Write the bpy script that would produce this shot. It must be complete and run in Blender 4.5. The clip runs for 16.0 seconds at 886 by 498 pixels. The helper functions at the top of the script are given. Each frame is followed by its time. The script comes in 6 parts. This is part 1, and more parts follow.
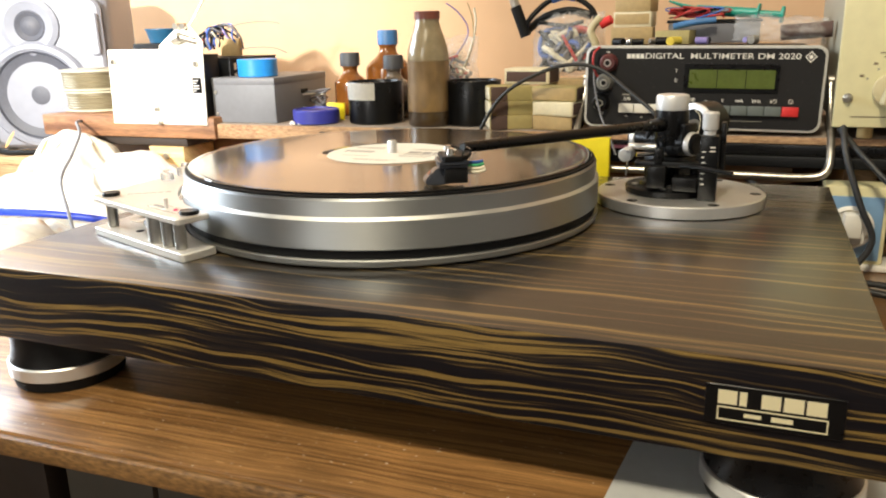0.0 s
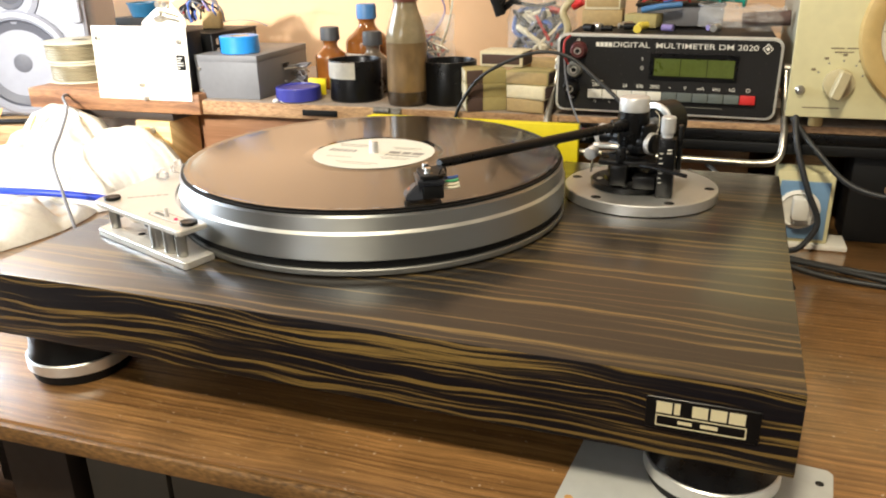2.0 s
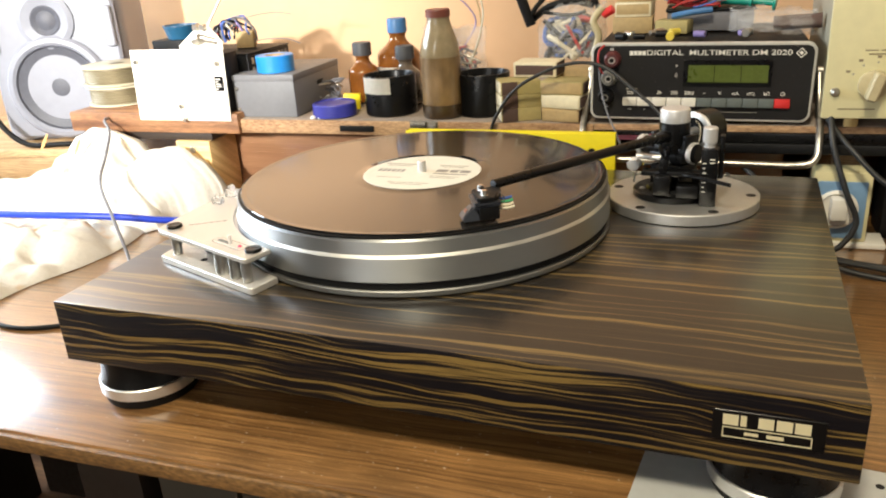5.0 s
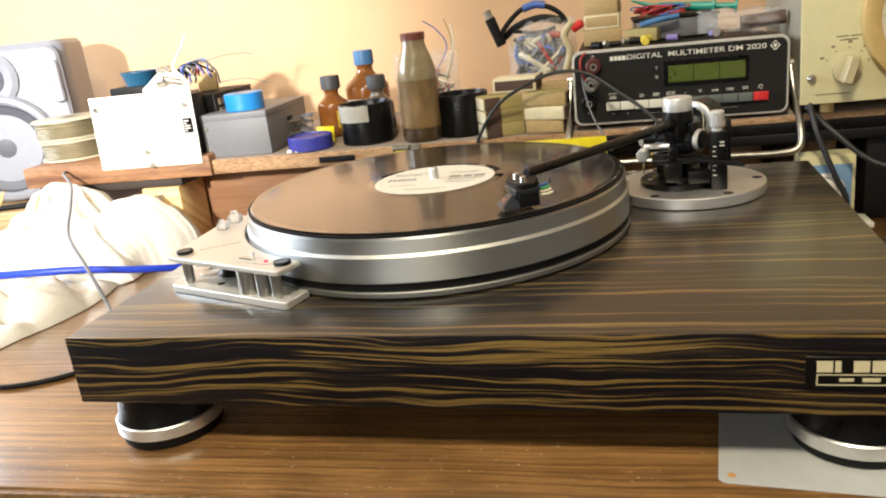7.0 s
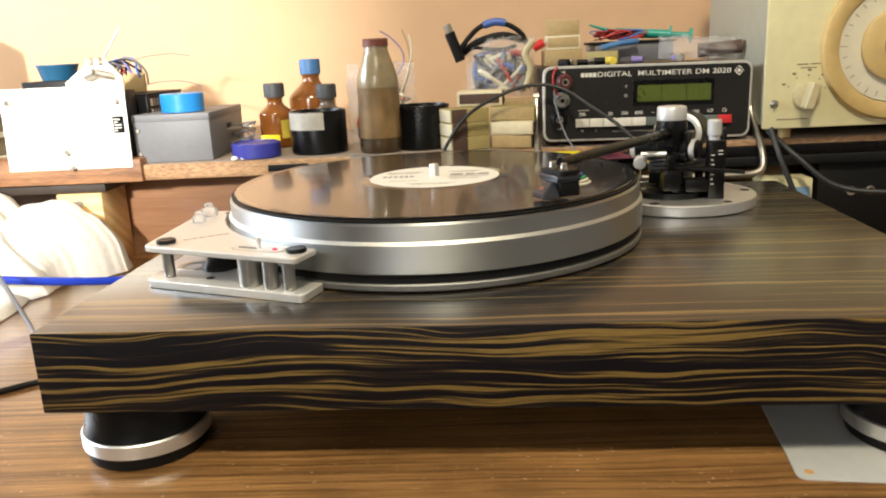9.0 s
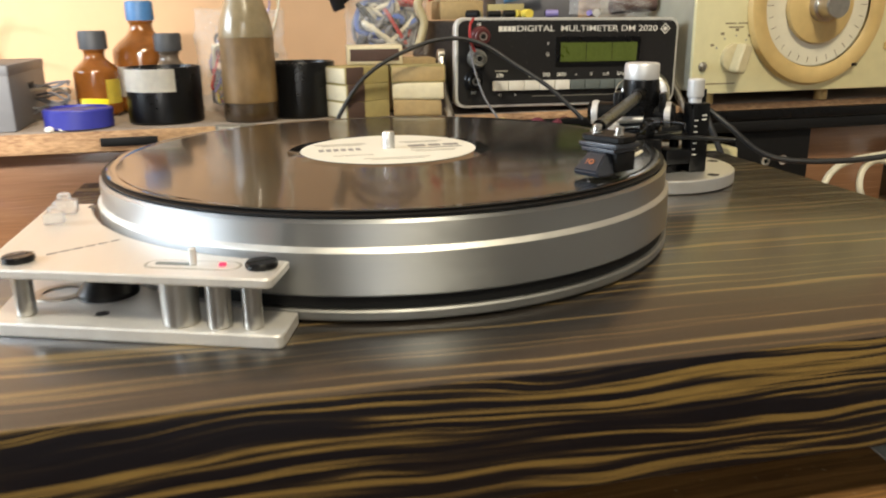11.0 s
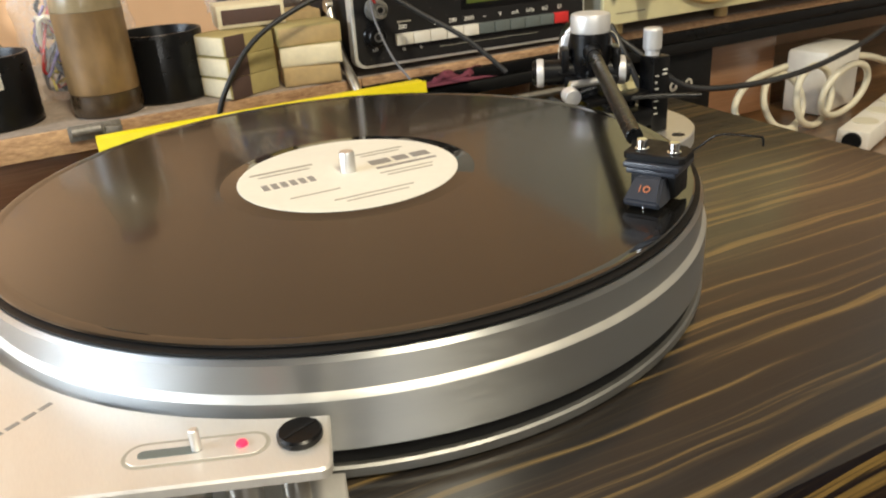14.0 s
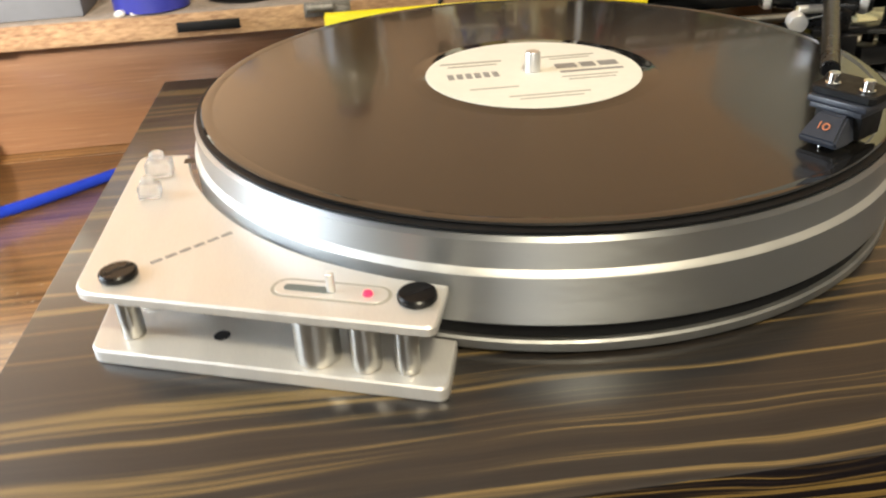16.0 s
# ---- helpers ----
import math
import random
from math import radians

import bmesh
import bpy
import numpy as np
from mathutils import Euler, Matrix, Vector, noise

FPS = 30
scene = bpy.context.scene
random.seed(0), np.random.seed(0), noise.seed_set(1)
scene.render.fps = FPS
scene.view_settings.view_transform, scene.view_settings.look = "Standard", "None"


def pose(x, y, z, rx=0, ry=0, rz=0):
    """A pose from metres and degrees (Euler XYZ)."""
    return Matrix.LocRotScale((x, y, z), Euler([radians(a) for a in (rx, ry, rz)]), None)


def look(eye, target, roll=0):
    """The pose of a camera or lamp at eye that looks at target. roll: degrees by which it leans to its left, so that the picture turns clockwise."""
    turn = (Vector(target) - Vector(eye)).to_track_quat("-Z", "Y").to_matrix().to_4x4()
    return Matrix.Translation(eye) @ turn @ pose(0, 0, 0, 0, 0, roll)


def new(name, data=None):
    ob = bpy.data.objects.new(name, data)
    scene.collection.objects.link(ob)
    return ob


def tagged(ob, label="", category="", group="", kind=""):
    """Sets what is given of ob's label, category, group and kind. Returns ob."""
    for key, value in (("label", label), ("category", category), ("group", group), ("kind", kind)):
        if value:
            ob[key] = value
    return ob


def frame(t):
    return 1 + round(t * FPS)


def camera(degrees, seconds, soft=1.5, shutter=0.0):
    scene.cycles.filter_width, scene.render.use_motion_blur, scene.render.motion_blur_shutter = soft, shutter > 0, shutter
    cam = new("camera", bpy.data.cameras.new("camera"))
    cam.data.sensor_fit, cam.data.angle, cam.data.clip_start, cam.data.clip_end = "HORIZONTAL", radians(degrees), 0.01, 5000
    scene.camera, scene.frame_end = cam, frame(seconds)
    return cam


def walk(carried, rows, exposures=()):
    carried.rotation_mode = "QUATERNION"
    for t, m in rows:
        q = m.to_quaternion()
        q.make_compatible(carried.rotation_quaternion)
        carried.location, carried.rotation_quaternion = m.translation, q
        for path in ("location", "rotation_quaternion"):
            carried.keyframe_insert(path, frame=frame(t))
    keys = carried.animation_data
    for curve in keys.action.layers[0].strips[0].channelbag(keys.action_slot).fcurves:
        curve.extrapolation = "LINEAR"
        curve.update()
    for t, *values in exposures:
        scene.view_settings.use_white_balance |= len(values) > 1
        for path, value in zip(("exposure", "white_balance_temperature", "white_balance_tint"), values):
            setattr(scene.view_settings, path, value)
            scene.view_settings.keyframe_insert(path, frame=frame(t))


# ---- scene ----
cam = camera(59.1, 16.0, soft=2.0, shutter=0.5)
PATH = [
    (0, (0.258, -0.543, 0.138), (-0.458, 1.242, -0.407), -1.3),
    (0.5, (0.271, -0.55, 0.159), (-0.432, 1.226, -0.434), -1.1),
    (1, (0.276, -0.559, 0.181), (-0.401, 1.209, -0.463), -0.8),
    (1.5, (0.273, -0.567, 0.195), (-0.389, 1.194, -0.486), -1.1),
    (2, (0.272, -0.572, 0.203), (-0.38, 1.177, -0.518), -1.3),
    (2.5, (0.269, -0.577, 0.213), (-0.384, 1.156, -0.541), -1.6),
    (3, (0.269, -0.58, 0.219), (-0.397, 1.146, -0.54), -2.2),
    (3.5, (0.267, -0.581, 0.22), (-0.412, 1.147, -0.523), -2.5),
    (4, (0.264, -0.583, 0.222), (-0.426, 1.145, -0.512), -2.7),
    (4.5, (0.258, -0.586, 0.225), (-0.443, 1.138, -0.508), -3.1),
    (4.7, (0.255, -0.588, 0.227), (-0.443, 1.136, -0.509), -3.3),
    (7, (0.17, -0.614, 0.184), (-0.339, 1.225, -0.414), -6.8),
    (7.5, (0.143, -0.614, 0.167), (-0.297, 1.252, -0.402), -6.7),
    (8, (0.119, -0.612, 0.156), (-0.246, 1.279, -0.382), -5.8),
    (8.5, (0.09, -0.605, 0.146), (-0.168, 1.313, -0.357), -3.8),
    (8.7, (0.076, -0.603, 0.144), (-0.146, 1.322, -0.349), -3.4),
    (10.8, (-0.055, -0.475, 0.12), (0.28, 1.418, -0.432), -0.4),
    (11, (-0.062, -0.445, 0.118), (0.331, 1.432, -0.451), -0.8),
    (11.5, (-0.083, -0.371, 0.119), (0.483, 1.446, -0.496), 0.0),
    (12, (-0.083, -0.333, 0.118), (0.58, 1.441, -0.524), 0.2),
    (12.5, (-0.088, -0.329, 0.12), (0.618, 1.425, -0.532), -0.4),
    (13, (-0.092, -0.321, 0.131), (0.657, 1.405, -0.548), -1.2),
    (13.5, (-0.1, -0.324, 0.145), (0.669, 1.37, -0.589), -2.7),
    (14, (-0.105, -0.327, 0.158), (0.653, 1.33, -0.666), -4.1),
    (14.5, (-0.113, -0.33, 0.164), (0.635, 1.295, -0.73), -4.7),
    (15, (-0.117, -0.338, 0.169), (0.531, 1.304, -0.771), -4.7),
    (15.5, (-0.112, -0.34, 0.163), (0.301, 1.366, -0.797), -3.9),
    (16, (-0.085, -0.35, 0.158), (0.107, 1.373, -0.839), -2.7),
]
walk(cam, [(t, look(eye, target, roll)) for t, eye, target, roll in PATH], [(0, 0.04), (4.5, 0.0), (7, -0.09), (8.7, -0.07), (11, -0.10), (12.5, -0.15), (14, -0.09), (15, -0.02), (16, 0.0)])

# ---- light ----
world = bpy.data.worlds.new("room_air")
world.use_nodes = True
scene.world = world
bg = world.node_tree.nodes["Background"]
bg.inputs[0].default_value, bg.inputs[1].default_value = (1.0, 0.86, 0.7, 1), 0.15


def lamp(name, kind, m, power, colour):
    data = bpy.data.lights.new(name, kind)
    data.energy, data.color = power, colour
    ob = new(name, data)
    ob.matrix_world = m
    return data


# a reflector lamp standing behind the camera, turned to the wall over the cloth and the speaker
spot = lamp("reflector_lamp", "SPOT", look((-0.42, -1.25, 0.47), (-0.56, 0.56, 0.13)), 265, (1.0, 0.96, 0.90))
spot.spot_size, spot.spot_blend, spot.shadow_soft_size = radians(32), 1.0, 0.035
# soft frontal fill added behind the camera; no window is built there
fill = lamp("front_fill_light", "AREA", look((-0.48, -2.55, 0.75), (-0.02, 0.0, 0.1)), 17, (0.97, 0.96, 0.92))
fill.shape, fill.size, fill.size_y = "RECTANGLE", 0.80, 1.0
# the window in the wall to the west
side = lamp("side_window_light", "AREA", look((-1.66, 0.0, 0.46), (0.0, 0.0, 0.0)), 52, (0.78, 0.89, 1.0))
side.shape, side.size, side.size_y = "RECTANGLE", 1.0, 0.8
# the ceiling lamp of the room
ceil = lamp("ceiling_lamp", "AREA", look((0.08, -1.20, 1.60), (0.2, 0.0, 0.0)), 36, (1.0, 0.885, 0.655))
ceil.shape, ceil.size = "DISK", 0.30


# ---- materials ----
def mat(name, colour, rough=0.5, metal=0.0, vary=0.15, scale=40.0, stretch=(1, 1, 1), bump=0.1, bump_scale=None, colour2=None, coat=0.0, ior=1.5, rough_vary=0.12, aniso=0.0, dust=0.0, stain=None):
    """A surface with broad and fine variation of colour, gloss and relief."""
    m = bpy.data.materials.new(name)
    m.use_nodes = True
    nt = m.node_tree
    N, L = nt.nodes, nt.links
    p = N["Principled BSDF"]
    co = N.new("ShaderNodeTexCoord")
    mp = N.new("ShaderNodeMapping")
    mp.inputs["Scale"].default_value = stretch
    L.new(co.outputs["Object"], mp.inputs[0])
    broad = N.new("ShaderNodeTexNoise")
    broad.inputs["Scale"].default_value, broad.inputs["Detail"].default_value = scale * 0.25, 4
    fine = N.new("ShaderNodeTexNoise")
    fine.inputs["Scale"].default_value, fine.inputs["Detail"].default_value = scale * 4, 5
    L.new(mp.outputs[0], broad.inputs[0]), L.new(mp.outputs[0], fine.inputs[0])
    both = N.new("ShaderNodeMath")
    both.operation = "MULTIPLY_ADD"
    both.inputs[1].default_value = 0.5
    L.new(fine.outputs[0], both.inputs[0])
    half = N.new("ShaderNodeMath")
    half.operation = "MULTIPLY"
    half.inputs[1].default_value = 0.5
    L.new(broad.outputs[0], half.inputs[0]), L.new(half.outputs[0], both.inputs[2])
    ramp = N.new("ShaderNodeValToRGB")
    ramp.color_ramp.elements[0].position, ramp.color_ramp.elements[1].position = 0.33, 0.67
    c2 = colour2 or [min(1, c * (1 + vary)) for c in colour]
    ramp.color_ramp.elements[0].color = (*[c * (1 - vary) for c in colour], 1)
    ramp.color_ramp.elements[1].color = (*c2, 1)
    L.new(both.outputs[0], ramp.inputs[0])
    out = ramp.outputs[0]
    if dust:
        sp = N.new("ShaderNodeTexNoise")
        sp.inputs["Scale"].default_value, sp.inputs["Detail"].default_value = 420, 2
        L.new(co.outputs["Object"], sp.inputs[0])
        th = N.new("ShaderNodeValToRGB")
        th.color_ramp.elements[0].position, th.color_ramp.elements[1].position = 0.69, 0.76
        th.color_ramp.elements[1].color = (dust, dust, dust, 1)
        th.color_ramp.elements[0].color = (0, 0, 0, 1)
        L.new(sp.outputs[0], th.inputs[0])
        mx = N.new("ShaderNodeMix")
        mx.data_type = "RGBA"
        mx.inputs[7].default_value = (0.55, 0.5, 0.42, 1)
        L.new(th.outputs[0], mx.inputs[0]), L.new(out, mx.inputs[6])
        out = mx.outputs[2]
    if stain:
        sn = N.new("ShaderNodeTexNoise")
        sn.inputs["Scale"].default_value, sn.inputs["Detail"].default_value = 22, 5
        L.new(co.outputs["Object"], sn.inputs[0])
        sr = N.new("ShaderNodeMapRange")
        sr.inputs["From Min"].default_value, sr.inputs["From Max"].default_value = 0.60, 0.72
        L.new(sn.outputs[0], sr.inputs[0])
        sx = N.new("ShaderNodeMix")
        sx.data_type = "RGBA"
        sx.inputs[7].default_value = (*stain, 1)
        L.new(sr.outputs[0], sx.inputs[0]), L.new(out, sx.inputs[6])
        out = sx.outputs[2]
    L.new(out, p.inputs["Base Color"])
    rr = N.new("ShaderNodeMapRange")
    rr.inputs["To Min"].default_value, rr.inputs["To Max"].default_value = max(0.02, rough * (1 - rough_vary * 2)), min(1, rough * (1 + rough_vary * 2))
    rr.inputs["From Min"].default_value, rr.inputs["From Max"].default_value = 0.3, 0.7
    L.new(both.outputs[0], rr.inputs[0]), L.new(rr.outputs[0], p.inputs["Roughness"])
    p.inputs["Metallic"].default_value, p.inputs["IOR"].default_value = metal, ior
    p.inputs["Coat Weight"].default_value = coat
    if aniso:
        p.inputs["Anisotropic"].default_value = aniso
        tg = N.new("ShaderNodeTangent")
        tg.direction_type, tg.axis = "RADIAL", "Z"
        p.inputs["Anisotropic Rotation"].default_value = 0.25
        L.new(tg.outputs[0], p.inputs["Tangent"])
    if bump:
        b = N.new("ShaderNodeBump")
        b.inputs["Strength"].default_value, b.inputs["Distance"].default_value = bump, 0.001
        L.new(both.outputs[0], b.inputs["Height"]), L.new(b.outputs[0], p.inputs["Normal"])
    return m


def glass(name, colour, rough=0.05, thin=1.0):
    m = bpy.data.materials.new(name)
    m.use_nodes = True
    p = m.node_tree.nodes["Principled BSDF"]
    p.inputs["Base Color"].default_value = (*colour, 1)
    p.inputs["Transmission Weight"].default_value, p.inputs["Roughness"].default_value, p.inputs["IOR"].default_value = thin, rough, 1.45
    n = m.node_tree.nodes.new("ShaderNodeTexNoise")
    n.inputs["Scale"].default_value = 60
    b = m.node_tree.nodes.new("ShaderNodeBump")
    b.inputs["Strength"].default_value, b.inputs["Distance"].default_value = 0.15, 0.001
    m.node_tree.links.new(n.outputs[0], b.inputs["Height"])
    m.node_tree.links.new(b.outputs[0], p.inputs["Normal"])
    return m


def haze(name):
    """Thin clear film: mostly see-through, with white patches that paint in its glints."""
    m = bpy.data.materials.new(name)
    m.use_nodes = True
    N, L = m.node_tree.nodes, m.node_tree.links
    p = N["Principled BSDF"]
    p.inputs["Base Color"].default_value, p.inputs["Roughness"].default_value = (0.85, 0.85, 0.85, 1), 0.12
    n = N.new("ShaderNodeTexNoise")
    n.inputs["Scale"].default_value, n.inputs["Detail"].default_value = 90, 4
    b = N.new("ShaderNodeBump")
    b.inputs["Strength"].default_value, b.inputs["Distance"].default_value = 0.5, 0.002
    L.new(n.outputs[0], b.inputs["Height"]), L.new(b.outputs[0], p.inputs["Normal"])
    r = N.new("ShaderNodeMapRange")
    r.inputs["From Min"].default_value, r.inputs["From Max"].default_value, r.inputs["To Min"].default_value, r.inputs["To Max"].default_value = 0.45, 0.68, 0.10, 0.48
    L.new(n.outputs[0], r.inputs[0])
    t, mix = N.new("ShaderNodeBsdfTransparent"), N.new("ShaderNodeMixShader")
    L.new(r.outputs[0], mix.inputs[0]), L.new(t.outputs[0], mix.inputs[1]), L.new(p.outputs[0], mix.inputs[2])
    L.new(mix.outputs[0], N["Material Output"].inputs[0])
    return m


def glow(name, colour, strength):
    m = bpy.data.materials.new(name)
    m.use_nodes = True
    p = m.node_tree.nodes["Principled BSDF"]
    p.inputs["Base Color"].default_value = (*colour, 1)
    p.inputs["Emission Color"].default_value, p.inputs["Emission Strength"].default_value = (*colour, 1), strength
    return m


def wood(name, dark, light, across, along=1.5, warp=0.006, lo=0.42, hi=0.6, rough=0.35, coat=0.0, fine=0.35, dust=0.0, mid=None, warp_scale=9.0, coat_rough=0.3, blotch=0.0, scratch=0.0, ior=1.5):
    """Grain that runs along x; across: how many bands to the metre."""
    m = bpy.data.materials.new(name)
    m.use_nodes = True
    nt = m.node_tree
    N, L = nt.nodes, nt.links
    p = N["Principled BSDF"]
    co = N.new("ShaderNodeTexCoord")
    sep = N.new("ShaderNodeSeparateXYZ")
    L.new(co.outputs["Object"], sep.inputs[0])
    s = N.new("ShaderNodeMath")
    s.operation = "MULTIPLY_ADD"
    s.inputs[1].default_value = 1.35
    L.new(sep.outputs[2], s.inputs[0]), L.new(sep.outputs[1], s.inputs[2])
    wv = N.new("ShaderNodeCombineXYZ")
    L.new(sep.outputs[0], wv.inputs[0]), L.new(s.outputs[0], wv.inputs[1])
    wn = N.new("ShaderNodeTexNoise")
    wn.inputs["Scale"].default_value, wn.inputs["Detail"].default_value = warp_scale, 3
    wmap = N.new("ShaderNodeMapping")
    wmap.inputs["Scale"].default_value = (1, 2.4, 1)
    L.new(wv.outputs[0], wmap.inputs[0]), L.new(wmap.outputs[0], wn.inputs[0])
    bend = N.new("ShaderNodeMath")
    bend.operation = "MULTIPLY_ADD"
    bend.inputs[1].default_value = warp
    L.new(wn.outputs[0], bend.inputs[0]), L.new(s.outputs[0], bend.inputs[2])
    gv = N.new("ShaderNodeCombineXYZ")
    L.new(sep.outputs[0], gv.inputs[0]), L.new(bend.outputs[0], gv.inputs[1])
    g1 = N.new("ShaderNodeMapping")
    g1.inputs["Scale"].default_value = (along, across, 1)
    L.new(gv.outputs[0], g1.inputs[0])
    bands = N.new("ShaderNodeTexNoise")
    bands.inputs["Scale"].default_value, bands.inputs["Detail"].default_value, bands.inputs["Roughness"].default_value = 1, 3, 0.55
    L.new(g1.outputs[0], bands.inputs[0])
    g2 = N.new("ShaderNodeMapping")
    g2.inputs["Scale"].default_value = (along * 12, across * 10, 1)
    L.new(gv.outputs[0], g2.inputs[0])
    fib = N.new("ShaderNodeTexNoise")
    fib.inputs["Scale"].default_value, fib.inputs["Detail"].default_value = 1, 3
    L.new(g2.outputs[0], fib.inputs[0])
    r1 = N.new("ShaderNodeValToRGB")
    e = r1.color_ramp.elements
    e[0].position, e[0].color, e[1].position, e[1].color = lo, (*dark, 1), hi, (*light, 1)
    if mid:
        k = e.new((lo + hi) / 2)
        k.color = (*mid, 1)
    L.new(bands.outputs[0], r1.inputs[0])
    r2 = N.new("ShaderNodeMapRange")
    r2.inputs["From Min"].default_value, r2.inputs["From Max"].default_value = 0.3, 0.7
    r2.inputs["To Min"].default_value, r2.inputs["To Max"].default_value = 1 - fine, 1 + fine
    L.new(fib.outputs[0], r2.inputs[0])
    mul = N.new("ShaderNodeMix")
    mul.data_type, mul.blend_type = "RGBA", "MULTIPLY"
    mul.inputs[0].default_value = 1
    L.new(r1.outputs[0], mul.inputs[6]), L.new(r2.outputs[0], mul.inputs[7])
    out = mul.outputs[2]
    if dust:
        sp = N.new("ShaderNodeTexNoise")
        sp.inputs["Scale"].default_value, sp.inputs["Detail"].default_value = 270, 1
        L.new(co.outputs["Object"], sp.inputs[0])
        th = N.new("ShaderNodeValToRGB")
        th.color_ramp.elements[0].position, th.color_ramp.elements[1].position = 0.71, 0.77
        th.color_ramp.elements[0].color, th.color_ramp.elements[1].color = (0, 0, 0, 1), (dust, dust, dust, 1)
        L.new(sp.outputs[0], th.inputs[0])
        mx = N.new("ShaderNodeMix")
        mx.data_type = "RGBA"
        mx.inputs[7].default_value = (0.6, 0.5, 0.4, 1)
        L.new(th.outputs[0], mx.inputs[0]), L.new(out, mx.inputs[6])
        out = mx.outputs[2]
    if blotch:
        bn = N.new("ShaderNodeTexNoise")
        bn.inputs["Scale"].default_value, bn.inputs["Detail"].default_value = 13, 5
        L.new(co.outputs["Object"], bn.inputs[0])
        br = N.new("ShaderNodeMapRange")
        br.inputs["From Min"].default_value, br.inputs["From Max"].default_value = 0.32, 0.68
        br.inputs["To Min"].default_value, br.inputs["To Max"].default_value = 1 - blotch, 1 + blotch
        L.new(bn.outputs[0], br.inputs[0])
        bx = N.new("ShaderNodeMix")
        bx.data_type, bx.blend_type = "RGBA", "MULTIPLY"
        bx.inputs[0].default_value = 1
        L.new(out, bx.inputs[6]), L.new(br.outputs[0], bx.inputs[7])
        out = bx.outputs[2]
    if scratch:
        # short pale scuffs of the lacquer, a few millimetres long
        sm = N.new("ShaderNodeMapping")
        sm.inputs["Scale"].default_value, sm.inputs["Rotation"].default_value = (90, 520, 1), (0, 0, 0.5)
        L.new(co.outputs["Object"], sm.inputs[0])
        sc = N.new("ShaderNodeTexNoise")
        sc.inputs["Scale"].default_value, sc.inputs["Detail"].default_value = 1, 2
        L.new(sm.outputs[0], sc.inputs[0])
        sh = N.new("ShaderNodeMapRange")
        sh.inputs["From Min"].default_value, sh.inputs["From Max"].default_value, sh.inputs["To Max"].default_value = 0.66, 0.76, scratch
        L.new(sc.outputs[0], sh.inputs[0])
        sx = N.new("ShaderNodeMix")
        sx.data_type = "RGBA"
        sx.inputs[7].default_value = (0.55, 0.36, 0.17, 1)
        L.new(sh.outputs[0], sx.inputs[0]), L.new(out, sx.inputs[6])
        out = sx.outputs[2]
    L.new(out, p.inputs["Base Color"])
    ro = N.new("ShaderNodeMapRange")
    ro.inputs["To Min"].default_value, ro.inputs["To Max"].default_value = rough * 0.8, rough * 1.25
    L.new(fib.outputs[0], ro.inputs[0]), L.new(ro.outputs[0], p.inputs["Roughness"])
    p.inputs["Coat Weight"].default_value, p.inputs["Coat Roughness"].default_value = coat, coat_rough
    p.inputs["IOR"].default_value = ior
    b = N.new("ShaderNodeBump")
    b.inputs["Strength"].default_value, b.inputs["Distance"].default_value = 0.12, 0.0006
    L.new(fib.outputs[0], b.inputs["Height"]), L.new(b.outputs[0], p.inputs["Normal"])
    return m


def vinyl(name, rough, aniso, ior):
    """Pressed black vinyl: gloss drawn out across the grooves, with bands from track to track."""
    m = bpy.data.materials.new(name)
    m.use_nodes = True
    N, L = m.node_tree.nodes, m.node_tree.links
    p = N["Principled BSDF"]
    co = N.new("ShaderNodeTexCoord")
    sep, flat, ln = N.new("ShaderNodeSeparateXYZ"), N.new("ShaderNodeCombineXYZ"), N.new("ShaderNodeVectorMath")
    ln.operation = "LENGTH"
    L.new(co.outputs["Object"], sep.inputs[0])
    L.new(sep.outputs[0], flat.inputs[0]), L.new(sep.outputs[1], flat.inputs[1]), L.new(flat.outputs[0], ln.inputs[0])
    bands = N.new("ShaderNodeTexNoise")
    bands.noise_dimensions = "1D"
    bands.inputs["Scale"].default_value, bands.inputs["Detail"].default_value = 260, 5
    L.new(ln.outputs["Value"], bands.inputs["W"])
    rr = N.new("ShaderNodeMapRange")
    rr.inputs["From Min"].default_value, rr.inputs["From Max"].default_value = 0.3, 0.7
    rr.inputs["To Min"].default_value, rr.inputs["To Max"].default_value = rough * 0.93, rough * 1.08
    L.new(bands.outputs[0], rr.inputs[0]), L.new(rr.outputs[0], p.inputs["Roughness"])
    dust = N.new("ShaderNodeTexNoise")
    dust.inputs["Scale"].default_value, dust.inputs["Detail"].default_value = 420, 2
    L.new(co.outputs["Object"], dust.inputs[0])
    th = N.new("ShaderNodeValToRGB")
    th.color_ramp.elements[0].position, th.color_ramp.elements[0].color = 0.70, (0.008, 0.0075, 0.007, 1)
    th.color_ramp.elements[1].position, th.color_ramp.elements[1].color = 0.78, (0.07, 0.065, 0.055, 1)
    L.new(dust.outputs[0], th.inputs[0]), L.new(th.outputs[0], p.inputs["Base Color"])
    p.inputs["IOR"].default_value = ior
    p.inputs["Coat Weight"].default_value, p.inputs["Coat Roughness"].default_value = 0.3, 0.05
    if aniso:
        p.inputs["Anisotropic"].default_value, p.inputs["Anisotropic Rotation"].default_value = aniso, 0.25
        tg = N.new("ShaderNodeTangent")
        tg.direction_type, tg.axis = "RADIAL", "Z"
        L.new(tg.outputs[0], p.inputs["Tangent"])
    return m


